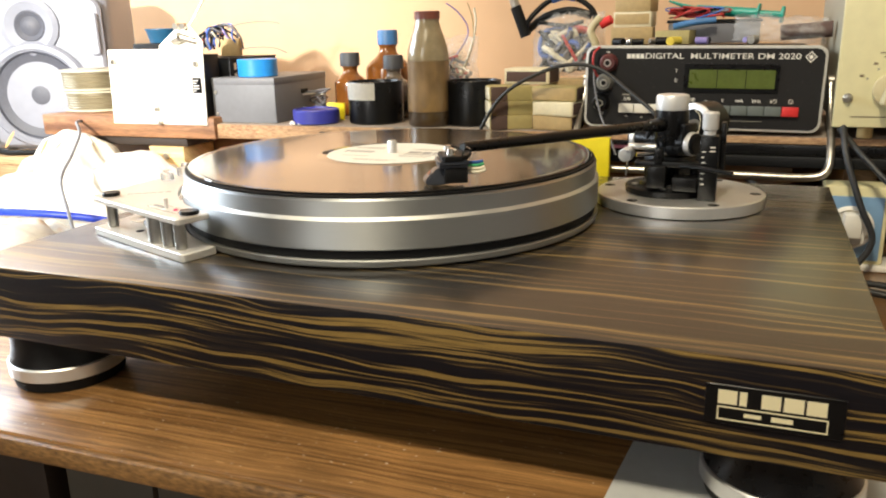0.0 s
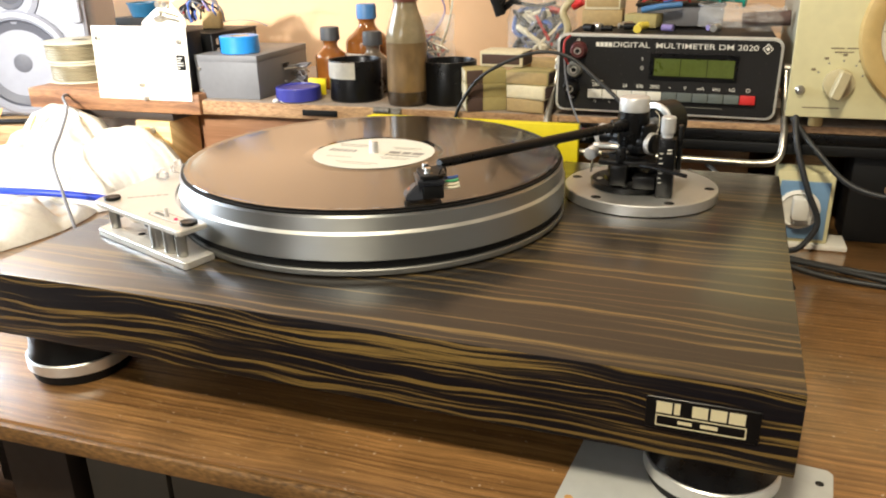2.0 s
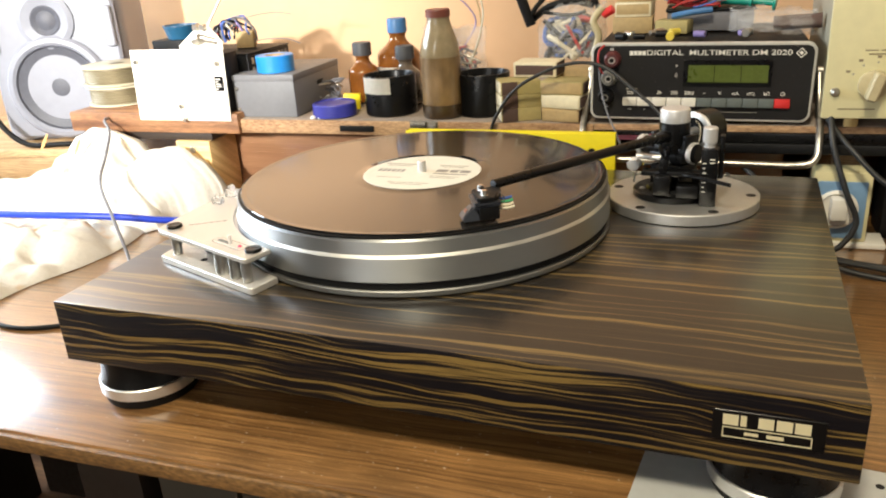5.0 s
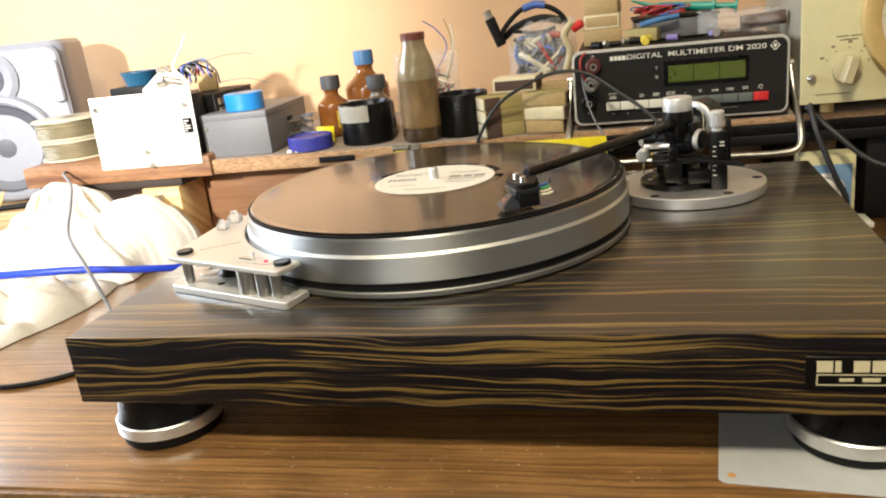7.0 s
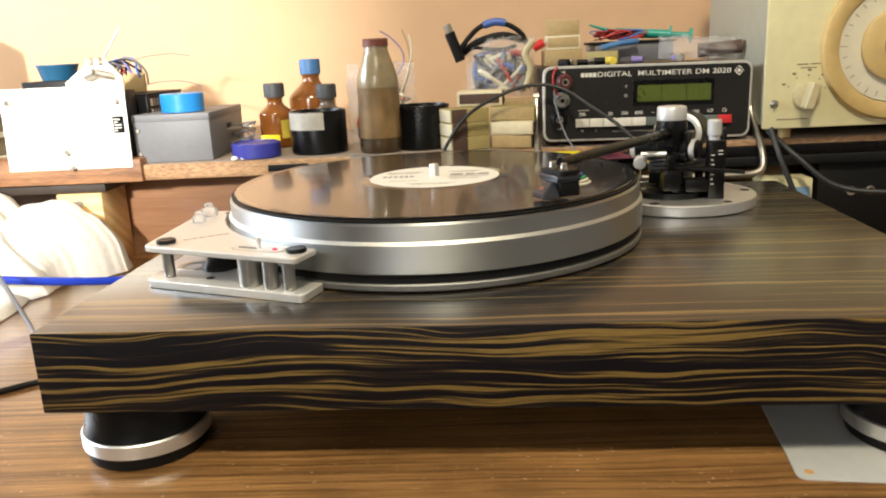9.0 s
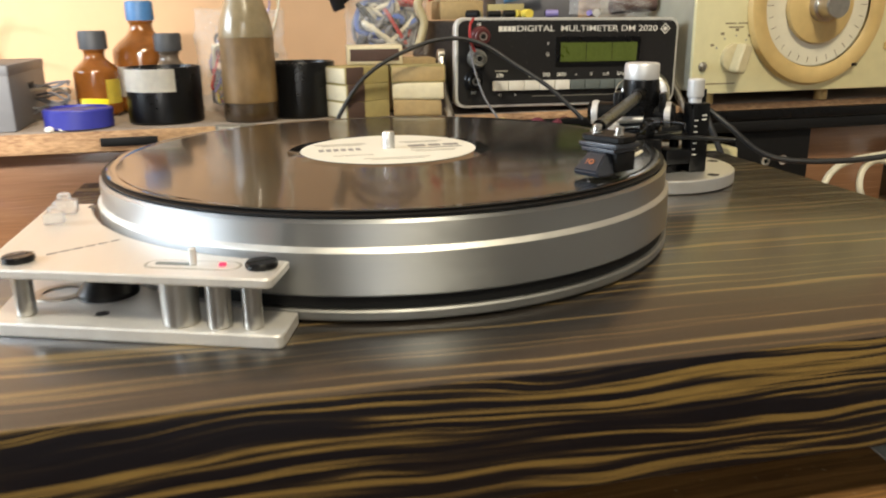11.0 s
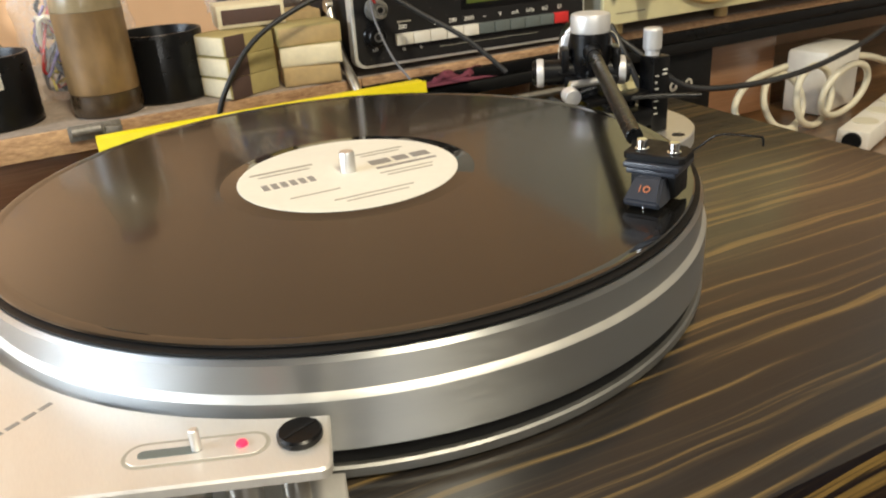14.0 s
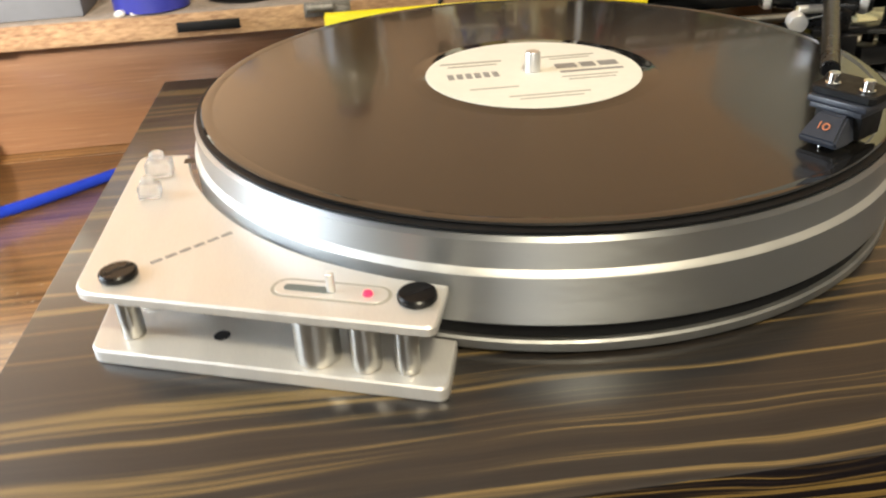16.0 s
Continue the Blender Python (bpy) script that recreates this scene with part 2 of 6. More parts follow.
# side and top are separate sheets; their tones also paint in how light falls
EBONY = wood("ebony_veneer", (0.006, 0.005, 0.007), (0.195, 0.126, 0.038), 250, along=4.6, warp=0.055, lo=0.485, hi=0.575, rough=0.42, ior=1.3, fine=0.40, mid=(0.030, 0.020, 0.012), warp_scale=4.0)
EBONYTOPLIT = wood("ebony_top_lit_veneer", (0.012, 0.010, 0.009), (0.165, 0.110, 0.040), 190, along=2.4, warp=0.024, lo=0.475, hi=0.62, rough=0.42, coat=1.0, coat_rough=0.22, fine=0.40, mid=(0.026, 0.019, 0.0125), warp_scale=4.4)
DESK = wood("desk_veneer", (0.095, 0.043, 0.0135), (0.37, 0.192, 0.068), 240, along=2.6, warp=0.010, lo=0.30, hi=0.70, rough=0.30, coat=1.0, coat_rough=0.16, fine=0.42, dust=0.6, blotch=0.22, scratch=0.5)
DESKEDGE = mat("worn_desk_edge", (0.10, 0.046, 0.015), 0.5, vary=0.7, scale=110, stretch=(0.45, 1, 1.2), bump=0.9, colour2=(0.33, 0.175, 0.06))
PLANK = wood("shelf_walnut", (0.13, 0.055, 0.025), (0.40, 0.20, 0.09), 60, along=6, warp=0.03, lo=0.35, hi=0.7, rough=0.55)
RAWEDGE = mat("raw_board_edge", (0.36, 0.17, 0.075), 0.8, vary=0.45, scale=90, stretch=(0.5, 1, 1.6), bump=0.7, colour2=(0.62, 0.40, 0.22))
SHELFTOP = mat("dusty_shelf_top", (0.30, 0.245, 0.20), 0.75, vary=0.3, scale=50, bump=0.3, dust=0.6)
PANEL = wood("back_panel", (0.27, 0.135, 0.070), (0.34, 0.180, 0.095), 55, along=1.5, warp=0.012, lo=0.2, hi=0.8, rough=0.25, coat=0.8, coat_rough=0.12, fine=0.12)
PINE = wood("pine_block", (0.55, 0.34, 0.13), (0.78, 0.56, 0.27), 90, along=4, warp=0.01, lo=0.3, hi=0.7, rough=0.6)
OAK = wood("light_oak", (0.34, 0.21, 0.10), (0.56, 0.38, 0.2), 50, along=3, warp=0.03, lo=0.3, hi=0.7, rough=0.5)
WALL = mat("peach_wall_paint", (0.62, 0.392, 0.225), 0.85, vary=0.05, scale=6, bump=0.15, colour2=(0.65, 0.422, 0.252))
PLASTER = mat("ceiling_plaster", (0.38, 0.372, 0.35), 0.9, vary=0.05, scale=6)
FLOORM = wood("floor_boards", (0.10, 0.05, 0.025), (0.22, 0.12, 0.06), 12, rough=0.5)
ALU = mat("turned_aluminium", (0.46, 0.475, 0.48), 0.46, metal=1.0, vary=0.03, scale=30, stretch=(1, 1, 10), bump=0.0, aniso=0.8, rough_vary=0.06)
ALURIM = mat("smooth_aluminium_rim", (0.31, 0.31, 0.30), 0.5, metal=1.0, vary=0.04, scale=30, bump=0.0)
ALUTOP = mat("polished_aluminium_edge", (0.64, 0.63, 0.59), 0.46, metal=0.9, vary=0.04, scale=30, bump=0.0)
PLATE = mat("champagne_aluminium", (0.73, 0.705, 0.665), 0.45, metal=0.55, vary=0.05, scale=80, stretch=(8, 1, 1), bump=0.05)
SATIN = mat("satin_aluminium", (0.82, 0.82, 0.81), 0.42, metal=0.9, vary=0.05, scale=60, bump=0.04)
PILLAR = mat("satin_steel_pillar", (0.52, 0.51, 0.48), 0.32, metal=1.0, vary=0.08, scale=50, bump=0.04)
KNOBM = mat("aged_beige_knob", (0.50, 0.43, 0.26), 0.45, vary=0.1, scale=40, bump=0.08)
CHROME = mat("chrome", (0.82, 0.82, 0.80), 0.12, metal=1.0, vary=0.05, scale=30, bump=0.02)
DULLSTEEL = mat("dull_steel", (0.55, 0.52, 0.46), 0.35, metal=1.0, vary=0.15, scale=50, bump=0.08)
BLACK = mat("black_anodised", (0.0035, 0.0035, 0.004), 0.3, ior=1.36, vary=0.3, scale=60, bump=0.05)
BLACKMATT = mat("matt_black", (0.005, 0.005, 0.0055), 0.55, ior=1.33, vary=0.3, scale=60, bump=0.1)
RUBBER = mat("black_rubber", (0.005, 0.005, 0.0055), 0.6, ior=1.33, vary=0.25, scale=80, bump=0.15)
SLATE = mat("cartridge_slate", (0.030, 0.034, 0.045), 0.35, vary=0.15, scale=100, bump=0.03)
WHITEP = mat("white_plastic", (0.78, 0.75, 0.68), 0.4, vary=0.06, scale=30, bump=0.05)
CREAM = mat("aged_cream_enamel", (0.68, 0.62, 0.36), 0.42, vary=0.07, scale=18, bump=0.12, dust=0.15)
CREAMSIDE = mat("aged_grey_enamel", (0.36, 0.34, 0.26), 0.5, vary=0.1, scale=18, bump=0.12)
OCHRE = mat("ochre_plastic", (0.56, 0.40, 0.165), 0.4, vary=0.1, scale=25, bump=0.08)
IVORY = mat("ivory_scale", (0.70, 0.66, 0.52), 0.45, vary=0.05, scale=25, bump=0.05)
CHARCOAL = mat("charcoal_front_panel", (0.011, 0.010, 0.0105), 0.55, ior=1.38, vary=0.15, scale=60, bump=0.05, dust=0.06)
SILVERP = mat("silver_paint", (0.58, 0.57, 0.54), 0.4, metal=0.3, vary=0.08, scale=40, bump=0.05)
WHITEMETAL = mat("white_enamel", (0.80, 0.77, 0.68), 0.45, vary=0.05, scale=25, bump=0.06)
GREYMETAL = mat("grey_enamel", (0.17, 0.175, 0.19), 0.5, vary=0.08, scale=35, bump=0.1)
BLUETAPE = mat("blue_tape", (0.02, 0.24, 0.66), 0.35, vary=0.1, scale=40, bump=0.05)
BLUELID = mat("blue_plastic", (0.035, 0.04, 0.30), 0.4, vary=0.1, scale=40, bump=0.05)
CABLEBLUE = mat("blue_cable", (0.012, 0.05, 0.55), 0.4, vary=0.1, scale=40, bump=0.03)
CAPBLUE = mat("blue_cap", (0.055, 0.17, 0.38), 0.5, vary=0.15, scale=60, bump=0.1)
CAPBLACK = mat("grey_black_cap", (0.05, 0.052, 0.058), 0.55, vary=0.15, scale=60, bump=0.1)
CAPRED = mat("wine_foil_cap", (0.16, 0.045, 0.03), 0.5, vary=0.2, scale=90, bump=0.4)
AMBER = mat("amber_glass", (0.19, 0.065, 0.012), 0.1, vary=0.35, scale=20, bump=0.05, coat=0.5)
SMOKE = mat("brown_smoke_glass", (0.12, 0.09, 0.065), 0.15, vary=0.25, scale=20, bump=0.05, coat=0.4)
MILKGLASS = mat("clouded_bottle_glass", (0.27, 0.215, 0.13), 0.22, vary=0.22, scale=24, bump=0.1, coat=0.4)
BROWNFILL = mat("brown_residue", (0.20, 0.125, 0.055), 0.4, vary=0.5, scale=18, stretch=(1, 1, 0.5), bump=0.25, coat=0.4)
DARKFILL = mat("dark_sediment", (0.045, 0.028, 0.014), 0.3, vary=0.5, scale=60, bump=0.2, coat=0.4)
PAPER = mat("paper_label", (0.86, 0.83, 0.76), 0.8, vary=0.08, scale=60, bump=0.1)
YELLOWPAPER = mat("yellow_label", (0.70, 0.55, 0.07), 0.7, vary=0.1, scale=60)
CARD = mat("old_cardboard", (0.44, 0.32, 0.16), 0.85, vary=0.14, scale=50, bump=0.25)
CARDLIGHT = mat("light_cardboard", (0.72, 0.65, 0.47), 0.85, vary=0.1, scale=50, bump=0.2)
CARDOLIVE = mat("olive_cardboard", (0.38, 0.315, 0.135), 0.85, vary=0.12, scale=50, bump=0.2)
STRIKER = mat("brown_striker", (0.085, 0.05, 0.042), 0.9, vary=0.2, scale=160, bump=0.3)
YELLOW = mat("yellow_plastic", (0.86, 0.72, 0.015), 0.45, vary=0.06, scale=30, bump=0.05)
VINYL = vinyl("grooved_vinyl", 0.17, 0.85, 1.62)
VINYLSMOOTH = vinyl("smooth_vinyl", 0.06, 0.0, 1.6)
LABEL = mat("cream_record_label", (0.74, 0.72, 0.64), 0.6, vary=0.04, scale=60, bump=0.05)
INK = mat("dark_ink", (0.26, 0.25, 0.24), 0.6, vary=0.1)
# small print, and the painted shade line round the motor switch
INKGREYSHADE = mat("grey_ink_and_shade", (0.34, 0.32, 0.27), 0.6, vary=0.1)
INKBROWN = mat("faded_brown_ink", (0.24, 0.19, 0.12), 0.6, vary=0.1)
INKWHITE = mat("white_print", (0.78, 0.76, 0.70), 0.6, vary=0.05)
INKORANGE = mat("orange_print", (0.42, 0.15, 0.07), 0.5, vary=0.05)
GOLDPRINT = mat("pale_gold_print", (0.80, 0.73, 0.48), 0.4, metal=0.2, vary=0.05)
CLOTH = mat("white_cotton_cloth", (0.62, 0.59, 0.52), 0.95, vary=0.06, scale=60, bump=0.6, colour2=(0.68, 0.65, 0.59), stain=(0.60, 0.38, 0.17))
CAPM = mat("pale_satin_cap", (0.66, 0.655, 0.65), 0.42, metal=0.45, vary=0.05, scale=60, stretch=(1, 1, 8), bump=0.03)
STAIN = mat("rust_stain", (0.62, 0.34, 0.12), 0.95, vary=0.3, scale=80)
SPEAKERGREY = mat("silver_grey_cabinet", (0.27, 0.285, 0.34), 0.45, vary=0.06, scale=20, bump=0.05)
CONE = mat("speaker_cone", (0.085, 0.09, 0.115), 0.55, vary=0.15, scale=60, bump=0.1)
REDB = mat("red_button", (0.62, 0.03, 0.03), 0.4, vary=0.06)
GREYB = mat("grey_button", (0.12, 0.14, 0.135), 0.45, vary=0.08)
LCD = mat("green_display", (0.085, 0.115, 0.018), 0.3, vary=0.15, scale=30, bump=0.0, coat=0.5)
LCDLIT = glow("lit_segment", (0.097, 0.13, 0.021), 0.006)
LEDRED = glow("red_led", (0.9, 0.02, 0.07), 1.5)
JACKRED = mat("dark_red_jack", (0.09, 0.02, 0.02), 0.4, vary=0.1)
JACKGREY = mat("grey_jack", (0.16, 0.155, 0.14), 0.45, vary=0.1)
TEAL = mat("teal_plastic", (0.01, 0.30, 0.24), 0.35, vary=0.1)
SHEETM = mat("grey_white_paint", (0.50, 0.51, 0.50), 0.5, vary=0.06, scale=30, bump=0.05)
REDWIRE = mat("red_wire", (0.42, 0.03, 0.03), 0.4, vary=0.1)
WHITEWIRE = mat("white_wire", (0.70, 0.65, 0.50), 0.45, vary=0.08)
GREYWIRE = mat("grey_wire", (0.16, 0.16, 0.18), 0.45, vary=0.1)
BLUEWIRE = mat("blue_wire", (0.05, 0.12, 0.42), 0.4, vary=0.1)
GREENWIRE = mat("green_wire", (0.04, 0.36, 0.16), 0.4, vary=0.1)
VIOLETWIRE = mat("violet_wire", (0.22, 0.18, 0.42), 0.4, vary=0.1)
YELLOWWIRE = mat("yellow_wire", (0.7, 0.55, 0.06), 0.4, vary=0.1)
COPPER = mat("solder_wire", (0.19, 0.16, 0.095), 0.45, metal=0.3, vary=0.2, scale=40, stretch=(1, 1, 25), bump=0.3)
REELRIM = mat("reel_rim", (0.52, 0.48, 0.36), 0.4, vary=0.1)
SOCKETBLUE = mat("pale_blue_plastic", (0.17, 0.30, 0.47), 0.45, vary=0.08)
WINE = mat("wine_cloth", (0.17, 0.035, 0.06), 0.8, vary=0.3, scale=80, bump=0.4)
CLEAR = glass("clear_plastic", (0.96, 0.96, 0.96), 0.12, 0.8)
BAGFILM = haze("plastic_film")
TUBBLUE = mat("blue_tub", (0.012, 0.075, 0.15), 0.35, vary=0.15)
DARKWOOD = mat("dark_under_panel", (0.030, 0.019, 0.012), 0.6, vary=0.2, scale=30)
DRAWERM = mat("dull_drawer_front", (0.075, 0.066, 0.05), 0.6, vary=0.15, scale=30)
TARNISH = mat("tarnished_steel", (0.24, 0.225, 0.20), 0.5, metal=0.4, vary=0.4, scale=90, bump=0.3)
CABLEM = mat("dusty_black_cable", (0.018, 0.018, 0.019), 0.5, vary=0.3, scale=60, bump=0.05)
DARKHOLE = mat("dark_cavity", (0.008, 0.007, 0.007), 0.9, vary=0.2)


# ---- building helpers ----
def part(name, bm, material, parent, label="", smooth=True):
    me = bpy.data.meshes.new(name)
    bm.normal_update()
    bm.to_mesh(me)
    bm.free()
    for one in material if isinstance(material, (list, tuple)) else [material]:
        me.materials.append(one)
    ob = new(name, me)
    ob.parent = parent
    if label:
        tagged(ob, label)
    return ob


def smooth_by_angle(bm, deg=38):
    for f in bm.faces:
        f.smooth = True
    for e in bm.edges:
        e.smooth = not (len(e.link_faces) == 2 and e.calc_face_angle(0) > radians(deg))
    return bm


def thing(name, x, y, z, rz=0, label="", category="", group="", kind=""):
    ob = new(name)
    ob.empty_display_size = 0.02
    ob.matrix_world = pose(x, y, z, 0, 0, rz)
    return tagged(ob, label, category, group, kind)


def box(x0, x1, y0, y1, z0, z1, bevel=0.0008, seg=2):
    bm = bmesh.new()
    bmesh.ops.create_cube(bm, size=1, matrix=Matrix.Translation(((x0 + x1) / 2, (y0 + y1) / 2, (z0 + z1) / 2)) @ Matrix.Diagonal((x1 - x0, y1 - y0, z1 - z0, 1)))
    if bevel:
        bmesh.ops.bevel(bm, geom=bm.edges[:], offset=bevel, segments=seg, affect="EDGES", profile=0.5)
    return smooth_by_angle(bm)


def lathe(profile, seg=48, m=None):
    """Turns (radius, height) pairs round the z axis; closed at radius 0."""
    bm = bmesh.new()
    rings = []
    for r, z in profile:
        if r < 1e-6:
            rings.append([bm.verts.new((0, 0, z))])
        else:
            rings.append([bm.verts.new((r * math.cos(2 * math.pi * k / seg), r * math.sin(2 * math.pi * k / seg), z)) for k in range(seg)])
    for a, b in zip(rings, rings[1:]):
        for k in range(seg):
            n = (k + 1) % seg
            if len(a) == 1 and len(b) > 1:
                bm.faces.new((a[0], b[n], b[k]))
            elif len(b) == 1 and len(a) > 1:
                bm.faces.new((a[k], a[n], b[0]))
            elif len(a) > 1:
                bm.faces.new((a[k], a[n], b[n], b[k]))
    bmesh.ops.recalc_face_normals(bm, faces=bm.faces[:])
    if m:
        bmesh.ops.transform(bm, matrix=m, verts=bm.verts[:])
    return smooth_by_angle(bm, 30)


def disc(r, z0, z1, c=0.0006, seg=40, m=None):
    c = min(c, r * 0.4, abs(z1 - z0) * 0.4)
    return lathe([(0, z0), (r - c, z0), (r, z0 + c), (r, z1 - c), (r - c, z1), (0, z1)], seg, m)


def along(a, b):
    """The pose that carries the z axis from a towards b."""
    d = Vector(b) - Vector(a)
    return Matrix.Translation(a) @ d.to_track_quat("Z", "Y").to_matrix().to_4x4()


def rod(a, b, r, c=0.0004, seg=24, r2=None):
    n = (Vector(b) - Vector(a)).length
    q = r if r2 is None else r2
    return lathe([(0, 0), (r - c, 0), (r, c), (q, n - c), (q - c, n), (0, n)], seg, along(a, b))


def slab(outline, z0, z1, bevel=0.0006):
    bm = bmesh.new()
    f = bm.faces.new([bm.verts.new((x, y, z0)) for x, y in outline])
    up = bmesh.ops.extrude_face_region(bm, geom=[f])
    bmesh.ops.translate(bm, vec=(0, 0, z1 - z0), verts=[v for v in up["geom"] if isinstance(v, bmesh.types.BMVert)])
    bmesh.ops.recalc_face_normals(bm, faces=bm.faces[:])
    if bevel:
        edges = [e for e in bm.edges if len({round(v.co.z, 6) for v in e.verts}) == 1]
        bmesh.ops.bevel(bm, geom=edges, offset=bevel, segments=1, affect="EDGES")
    return smooth_by_angle(bm)


def rounded(w, h, r, seg=6):
    """The outline of a rectangle with round corners, about its centre."""
    out = []
    for cx, cy, a in ((w / 2 - r, h / 2 - r, 0), (-w / 2 + r, h / 2 - r, 90), (-w / 2 + r, -h / 2 + r, 180), (w / 2 - r, -h / 2 + r, 270)):
        out += [(cx + r * math.cos(radians(a + 90 * k / seg)), cy + r * math.sin(radians(a + 90 * k / seg))) for k in range(seg + 1)]
    return out


def tube(points, r, seg=10, steps=8, closed=False):
    """A round cable along a smooth curve through the points."""
    P = [Vector(p) for p in points]
    path = []
    n = len(P)
    for k in range(n if closed else n - 1):
        a, b = P[k], P[(k + 1) % n]
        pa, nb = (P[k - 1] if k or closed else a), (P[(k + 2) % n] if k + 2 < n or closed else b)
        for s in range(steps):
            t = s / steps
            path.append(0.5 * (2 * a + (b - pa) * t + (2 * pa - 5 * a + 4 * b - nb) * t * t + (3 * a - pa - 3 * b + nb) * t ** 3))
    if not closed:
        path.append(P[-1])
    bm = bmesh.new()
    rings, side = [], None
    for k, c in enumerate(path):
        d = (path[(k + 1) % len(path)] - path[k - 1]) if closed or 0 < k < len(path) - 1 else (path[1] - path[0] if k == 0 else path[-1] - path[-2])
        d = d.normalized() if d.length > 1e-9 else Vector((1, 0, 0))
        if side is None:
            side = d.orthogonal().normalized()
        side = (side - d * side.dot(d)).normalized()
        up = d.cross(side)
        rings.append([bm.verts.new(c + r * (math.cos(2 * math.pi * j / seg) * side + math.sin(2 * math.pi * j / seg) * up)) for j in range(seg)])
    pairs = list(zip(rings, rings[1:])) + ([(rings[-1], rings[0])] if closed else [])
    for a, b in pairs:
        for j in range(seg):
            bm.faces.new((a[j], a[(j + 1) % seg], b[(j + 1) % seg], b[j]))
    if not closed:
        bm.faces.new(rings[0][::-1]), bm.faces.new(rings[-1])
    bmesh.ops.recalc_face_normals(bm, faces=bm.faces[:])
    return smooth_by_angle(bm, 60)


def join(*many):
    """One bmesh out of several loose pieces of one part."""
    out = bmesh.new()
    me = bpy.data.meshes.new("joined")
    for b in many:
        b.to_mesh(me)
        out.from_mesh(me)
        b.free()
    bpy.data.meshes.remove(me)
    return out


def moved(bm, m):
    bmesh.ops.transform(bm, matrix=m, verts=bm.verts[:])
    return bm


def letters(text, height, width=None, depth=0.0002, bold=0.004):
    """Letters of the built-in font as a bmesh in the xy plane, about their centre."""
    cu = bpy.data.curves.new("letters", "FONT")
    cu.offset = bold * height
    cu.body, cu.size, cu.extrude, cu.align_x, cu.align_y = text, height * 1.4, depth, "CENTER", "CENTER"
    ob = bpy.data.objects.new("letters", cu)
    me = bpy.data.meshes.new_from_object(ob)
    bm = bmesh.new()
    bm.from_mesh(me)
    bpy.data.objects.remove(ob)
    bpy.data.meshes.remove(me)
    if width:
        xs = [v.co.x for v in bm.verts]
        have, mid = max(xs) - min(xs), (max(xs) + min(xs)) / 2
        for v in bm.verts:
            v.co.x = (v.co.x - mid) * width / have
    return bm


UP = pose(0, 0, 0, 90, 0, 0)  # lays the xy plane upright, facing -y


# ---- the room ----
DZ = -0.0855  # the desk's surface; the plinth's top is z = 0
FLOOR = DZ - 0.76
SKEW = 1.8  # the desk and shelf stand a little askew to the turntable


def wall(name, x0, x1, y0, y1, z0, z1, material, label):
    ob = part(name, box(x0, x1, y0, y1, z0, z1, 0), material, None, smooth=False)
    return tagged(ob, label, "wall" if "wall" in name else name.split("_")[0], kind="structure")


wall("wall_north", -1.7, 1.7, 0.56, 0.66, FLOOR, 1.7, WALL, "peach painted plaster wall behind the desk")
wall("wall_west", -1.8, -1.7, -2.6, 0.66, FLOOR, 1.7, PLASTER, "off-white painted plaster side wall")
wall("wall_east", 1.7, 1.8, -2.6, 0.66, FLOOR, 1.7, PLASTER, "off-white painted plaster side wall")
wall("wall_south", -1.8, 1.8, -2.7, -2.6, FLOOR, 1.7, PLASTER, "off-white painted plaster wall behind the camera")
wall("floor", -1.8, 1.8, -2.7, 0.66, FLOOR - 0.1, FLOOR, FLOORM, "dark brown wooden board floor")
wall("ceiling", -1.8, 1.8, -2.7, 0.66, 1.7, 1.8, PLASTER, "off-white plaster ceiling")

# ---- desk ----
desk = thing("desk", 0, 0, DZ, SKEW, "worn brown wood veneer desk with a rubbed front edge", "desk")
DF = -0.2530
part("desktop", box(-1.2, 1.25, DF + 0.004, 0.295, -0.014, 0, 0.002), DESK, desk, "dusty glossy brown wood veneer top")
part("rear_board", box(-1.2, 1.25, 0.2965, 0.525, -0.014, -0.0005, 0.0015), DESK, desk, "brown veneer rear board")
part("front_edge", box(-1.2, 1.25, DF - 0.002, DF + 0.0035, -0.0135, -0.0010, 0.002), DESKEDGE, desk, "rubbed pale brown front edge")
for lx, lw in ((-1.15, 0.04), (-0.245, 0.062), (1.16, 0.04)):
    part("side_panel", box(lx, lx + lw, DF + 0.055, 0.43, -0.76, -0.0142, 0.001), DARKWOOD, desk)
part("modesty_panel", box(-1.1, 1.15, 0.44, 0.46, -0.76, -0.0142, 0.001), DARKWOOD, desk)
part("drawer_front", box(-0.165, -0.093, DF + 0.056, DF + 0.075, -0.76, -0.020, 0.001), DRAWERM, desk, "grey-beige drawer front under the top")
part("drawer_front", box(-0.089, 0.60, DF + 0.056, DF + 0.075, -0.76, -0.020, 0.001), DRAWERM, desk, "grey-beige drawer front under the top")

# ---- shelf over the rear of the desk ----
SH = 0.0325
shelf = thing("back_shelf", 0, 0.2491, DZ, SKEW, "rough wooden board shelf on blocks at the rear of the desk", "shelf")
T, B = SH - DZ, 0.0150 - DZ
part("shelf_board", box(-0.345, 1.22, 0.0025, 0.30, B, T, 0.0015), [SHELFTOP], shelf, "dusty board")
part("board_edge", box(-0.345, 0.10, -0.0015, 0.002, B, T - 0.0006, 0.0012), RAWEDGE, shelf, "chipped raw board edge")
part("board_edge", box(0.1005, 1.22, -0.0015, 0.002, B + 0.0104, T - 0.0006, 0.001), RAWEDGE, shelf, "tan raw board edge")
part("channel_lip", box(0.1005, 1.22, -0.0035, 0.0022, B, B + 0.0100, 0.001), BLACK, shelf, "black lip of the cable channel")
